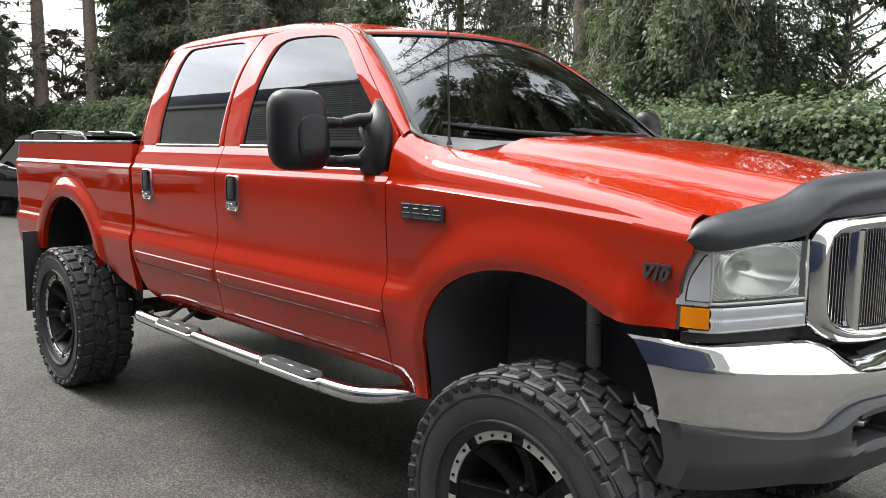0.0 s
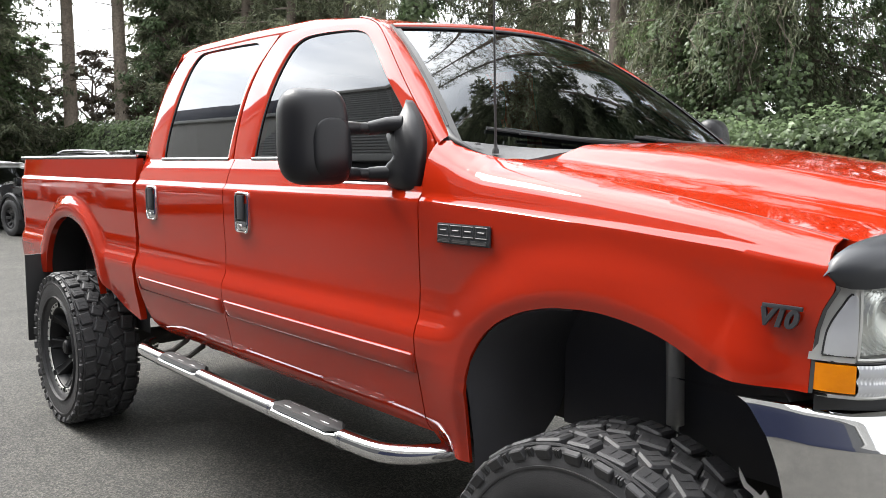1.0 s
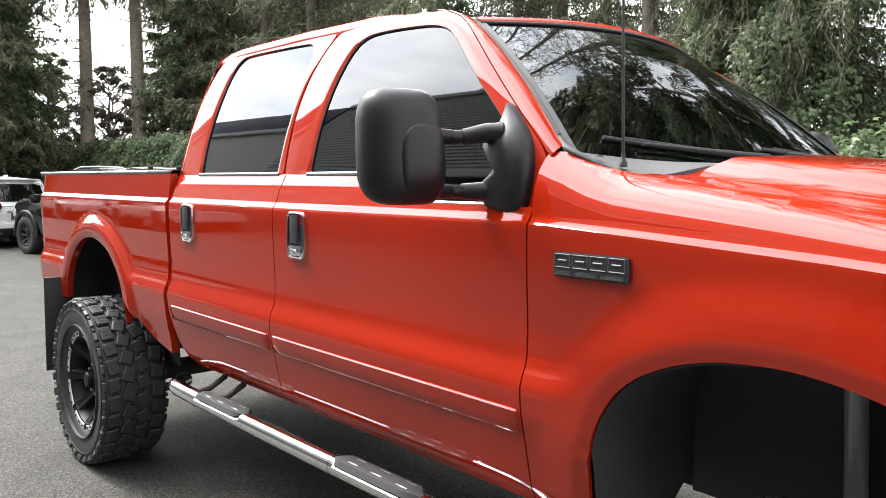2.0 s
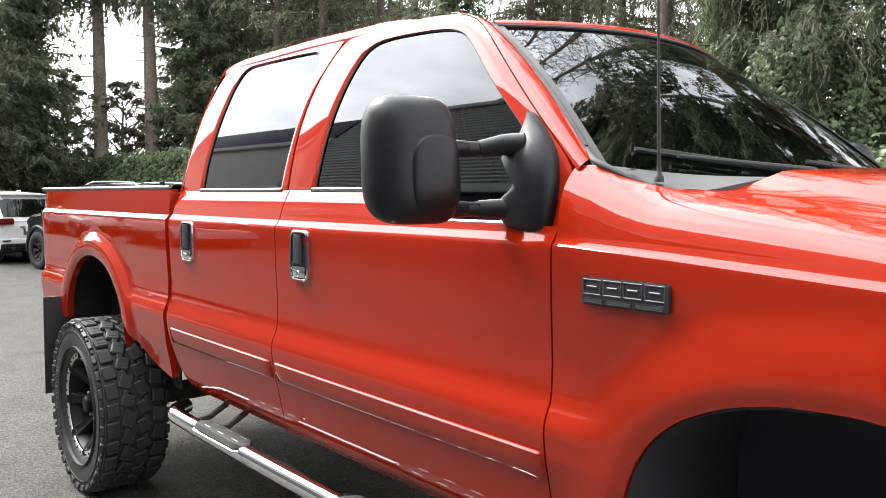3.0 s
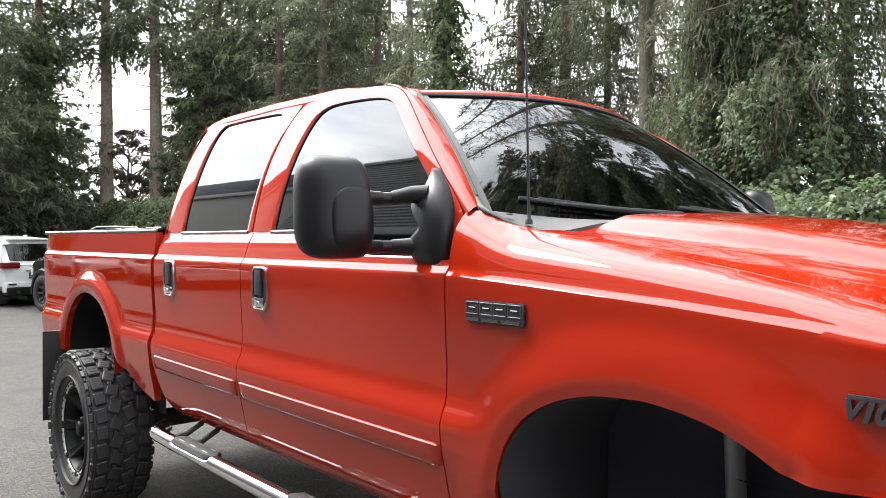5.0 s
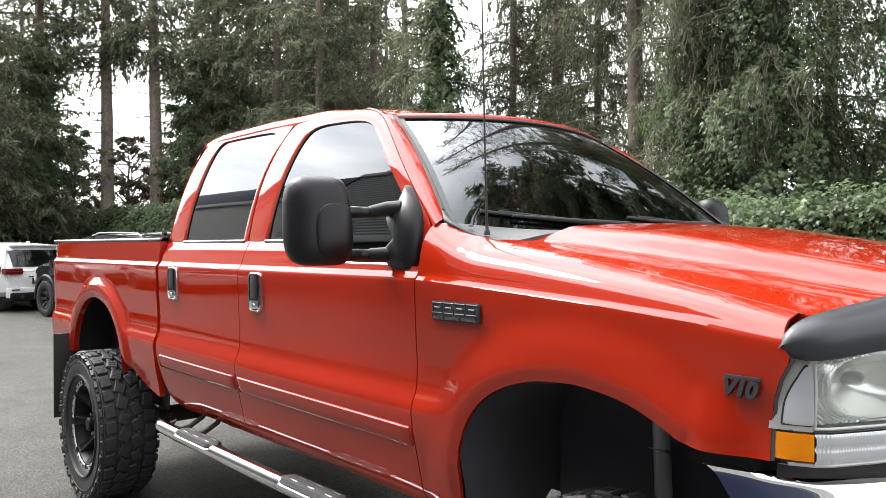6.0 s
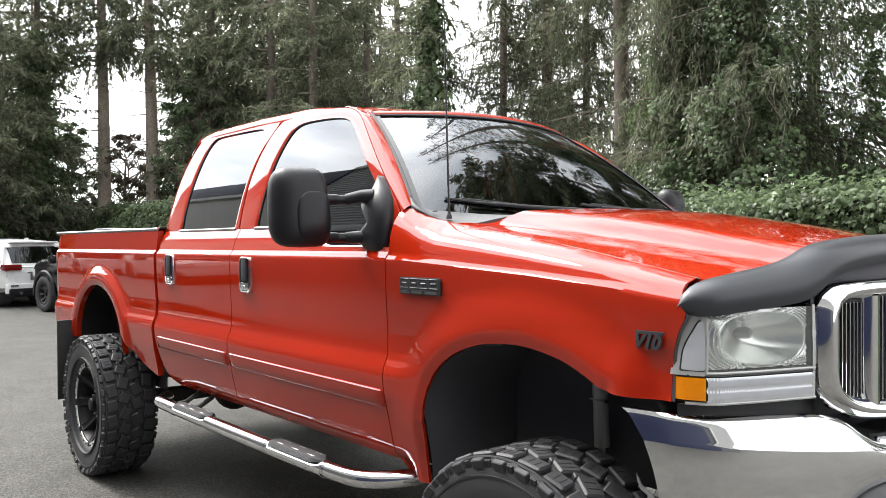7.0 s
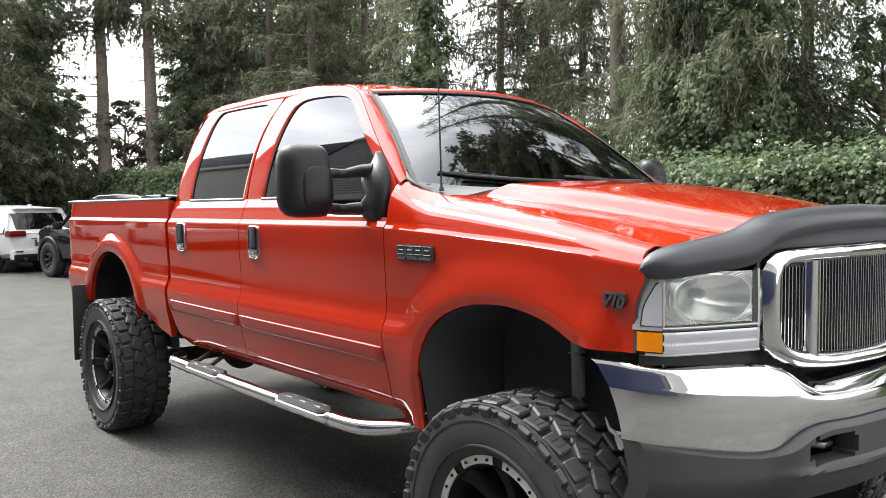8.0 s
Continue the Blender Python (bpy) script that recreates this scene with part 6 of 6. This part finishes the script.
            grid_into(bm, P)
            part("arch_flare", bm, PLASTIC if flares else paint, car)
            bm = bmesh.new()
            tube_into(bm, [(x, s * 0.40, 0.40 * big), (x, s * 0.70, 0.40 * big)], 0.43 * big, 24)
            part("arch_shadow_liner", bm, LINER, car)
    # tailgate with its inset rear glass, spoiler, plate recess and lower bumper
    tail = [(0.58, -2.37, 0.80), (0.80, -2.385, 0.85), (0.98, -2.37, 0.86), (1.07, -2.33, 0.85), (1.12, -2.29, 0.83), (1.35, -2.18, 0.77), (1.56, -2.075, 0.71), (1.67, -2.01, 0.67)]

    def tail_x(z):
        return curve(z, [(p[0], p[1]) for p in tail])

    hatch = sheet("tailgate", [[(x + 0.10 * abs(v) ** 4, v * w, z) for v in np.linspace(-1, 1, 15)] for z, x, w in tail], paint, car, out=(-1, 0, 0))
    sheet("rear_glass", [[(tail_x(z) - 0.014 + 0.10 * (abs(v) * 0.67 / curve(z, [(p[0], p[2]) for p in tail])) ** 4, v * 0.67, z) for v in np.linspace(-1, 1, 11)] for z in np.linspace(1.14, 1.57, 6)], CAR_GLASS, hatch, out=(-1, 0, 0), label="dark rear window")
    block("roof_spoiler", (-2.13, -0.61, 1.66), (-1.85, 0.61, 1.70), paint, car, 0.018)
    block("plate_recess", (-2.398, -0.28, 0.70), (-2.36, 0.28, 0.86), LINER, hatch, 0.01)
    block("hatch_handle", (-2.40, -0.36, 0.885), (-2.36, 0.36, 0.91), STEEL, hatch, 0.006)
    block("aerial_fin", (-1.80, -0.02, 1.73), (-1.66, 0.02, 1.80), paint, car, 0.015)
    block("lower_bumper", (-2.47, -0.84, 0.30), (-2.20, 0.84, 0.50), PLASTIC, car, 0.05, "black lower rear bumper")
    for s in (-1, 1):
        tube("exhaust_tip", [(-2.50, s * 0.58, 0.38), (-2.35, s * 0.58, 0.38)], 0.045, STEEL, car, 14)
        block("bumper_reflector", (-2.465, min(s * 0.62, s * 0.80), 0.555), (-2.40, max(s * 0.62, s * 0.80), 0.585), SEAL, car, 0.006)
        sheet("rear_pillar", [[(-2.24, s * 0.885, 1.05), (-2.02, s * 0.705, 1.66)], [(-1.98, s * 0.905, 1.05), (-1.88, s * 0.715, 1.68)], [(-1.30, s * 0.905, 1.05), (-1.42, s * 0.712, 1.70)]], paint, car, rim=(0, -s * 0.01, 0), out=(0, s, 0))
    sheet("windscreen", [[(1.10, y * 0.80, 1.08), (0.48, y * 0.64, 1.66)] for y in (-1, -0.4, 0.4, 1)], CAR_GLASS, car, out=(1, 0, 1))
    block("cabin_floor", (-2.1, -0.8, 0.5), (1.5, 0.8, 0.6), LINER, car, 0.0)
    car.matrix_world = m @ Matrix.Diagonal((1, 1, 1 + 0.35 * tall if tall else 0.95, 1))
    return car


bm = bmesh.new()
lathe_into(bm, [(0.268, -0.118), (0.30, -0.150), (0.36, -0.163), (0.42, -0.160), (0.458, -0.140), (0.468, -0.10), (0.470, 0.0), (0.468, 0.10), (0.458, 0.140), (0.42, 0.160), (0.30, 0.150), (0.268, 0.118)], 48)
CAR_TYRE = mesh_only("tyre", bm, RUBBER)
bm = bmesh.new()
spoke_into(bm, 0)
CAR_SPOKE = mesh_only("spoke", bm, GREY)


def heading(x, y, way):
    return Matrix.Translation((x, y, 0)) @ Matrix.Rotation(math.atan2(way[1], way[0]), 4, "Z")


parked_suv("white_suv", "white sport utility vehicle parked tail outward by the hedge", WHITE, heading(-22.45, 1.84, (-0.955, -0.295)), rails=False)
parked_suv("dark_suv", "dark sport utility vehicle with silver roof rails parked by the hedge", DARK, heading(-17.07, 3.37, (-0.973, -0.225)), flares=True, tall=0.12, nose=0.50, big=1.02)

# ---- building behind the camera, seen in the glass and chrome ----
SIDING = stuff("ribbed_siding", (0.46, 0.455, 0.44), (0.54, 0.535, 0.52), 0.6, scale=0.5, fine=0.3, fine_scale=6)
BEIGE = stuff("beige_wall", (0.64, 0.61, 0.565), (0.74, 0.71, 0.66), 0.8, scale=0.6, fine=0.3, fine_scale=15)
NAVY = stuff("navy_fascia", (0.007, 0.012, 0.042), (0.012, 0.018, 0.060), 0.5, scale=1)
hall = tagged(new("warehouse"), "long warehouse with ribbed metal siding, beige wall and navy fascia", "building")
PALE = stuff("pale_band", (0.62, 0.61, 0.58), (0.72, 0.71, 0.68), 0.6, scale=1)
BASE = stuff("dark_base", (0.085, 0.086, 0.090), (0.125, 0.126, 0.130), 0.7, scale=1)
block("base_wall", (-37, -10.0, 0), (30, -9.7, 5.6), BASE, hall, 0.0, "dark lower wall")
# unseen navy panel, added so the bumper's outer bevel mirrors something dark
block("navy_panel", (-3, -9.7, 0), (13, -9.62, 4.6), NAVY, hall, 0.0, "navy panel added for the bumper's dark reflection")
block("ledge", (-37, -10.1, 5.6), (30, -9.45, 6.0), PALE, hall, 0.02, "pale ledge")
block("wall", (-37, -10.0, 6.0), (-20.5, -9.7, 9.6), BEIGE, hall, 0.0, "beige plaster wall")
block("cap", (-37, -10.1, 9.6), (-20.5, -9.5, 9.95), PALE, hall, 0.02)
block("fascia", (-37, -10.2, 9.95), (-20.5, -9.6, 11.6), NAVY, hall, 0.02, "navy blue fascia")
bm = bmesh.new()
P = []
for k in range(104):
    z = 6.0 + k * 0.054
    P.append([(x, -9.7 + (0.04 if k % 4 in (1, 2) else 0.0), z) for x in (-20.5, -10, 0, 14, 30)])
grid_into(bm, P)
part("ribbed_siding", bm, SIDING, hall, "ribbed grey metal siding", 10)
block("roof_edge", (-20.5, -10.1, 11.5), (30, -9.55, 11.8), BEIGE, hall, 0.02)
block("roof", (-37, -40, 11.5), (30, -9.9, 11.7), SIDING, hall, 0.0)
parked_suv("grey_suv", "pale grey sport utility vehicle parked along the warehouse", PALE, heading(-19.0, -7.6, (1, 0.03)))
parked_suv("white_suv", "white sport utility vehicle parked along the warehouse", WHITE, heading(-26.4, -7.5, (1, -0.02)))

# ---- unseen tree belt past the lot's far end, added to darken bed side reflections ----
rng = np.random.default_rng(77)
woods = tagged(new("reflected_woods"), "unseen belt of mixed trees added to darken the bed side's reflections", "trees", kind="stuff")
n = 9000
way = rng.uniform(0, 1, n)
top_z = np.array([7.5 + 3.0 * noise.noise((t * 22, 1.0, 0)) + 1.6 * noise.noise((t * 70, 5.0, 0)) for t in way])
q = np.stack([-60 + 6 * rng.normal(0, 0.4, n) + 14 * way, -60 + 60 * way + rng.normal(0, 0.6, n), top_z * rng.uniform(0, 1, n) ** 0.8], 1)
leaf_cloud("woods_foliage", q, rng.normal(0, 1, (n, 3)) + np.array((1.0, 0, 0.4)), 0.95, BROAD, woods, "leaf", 0.4)
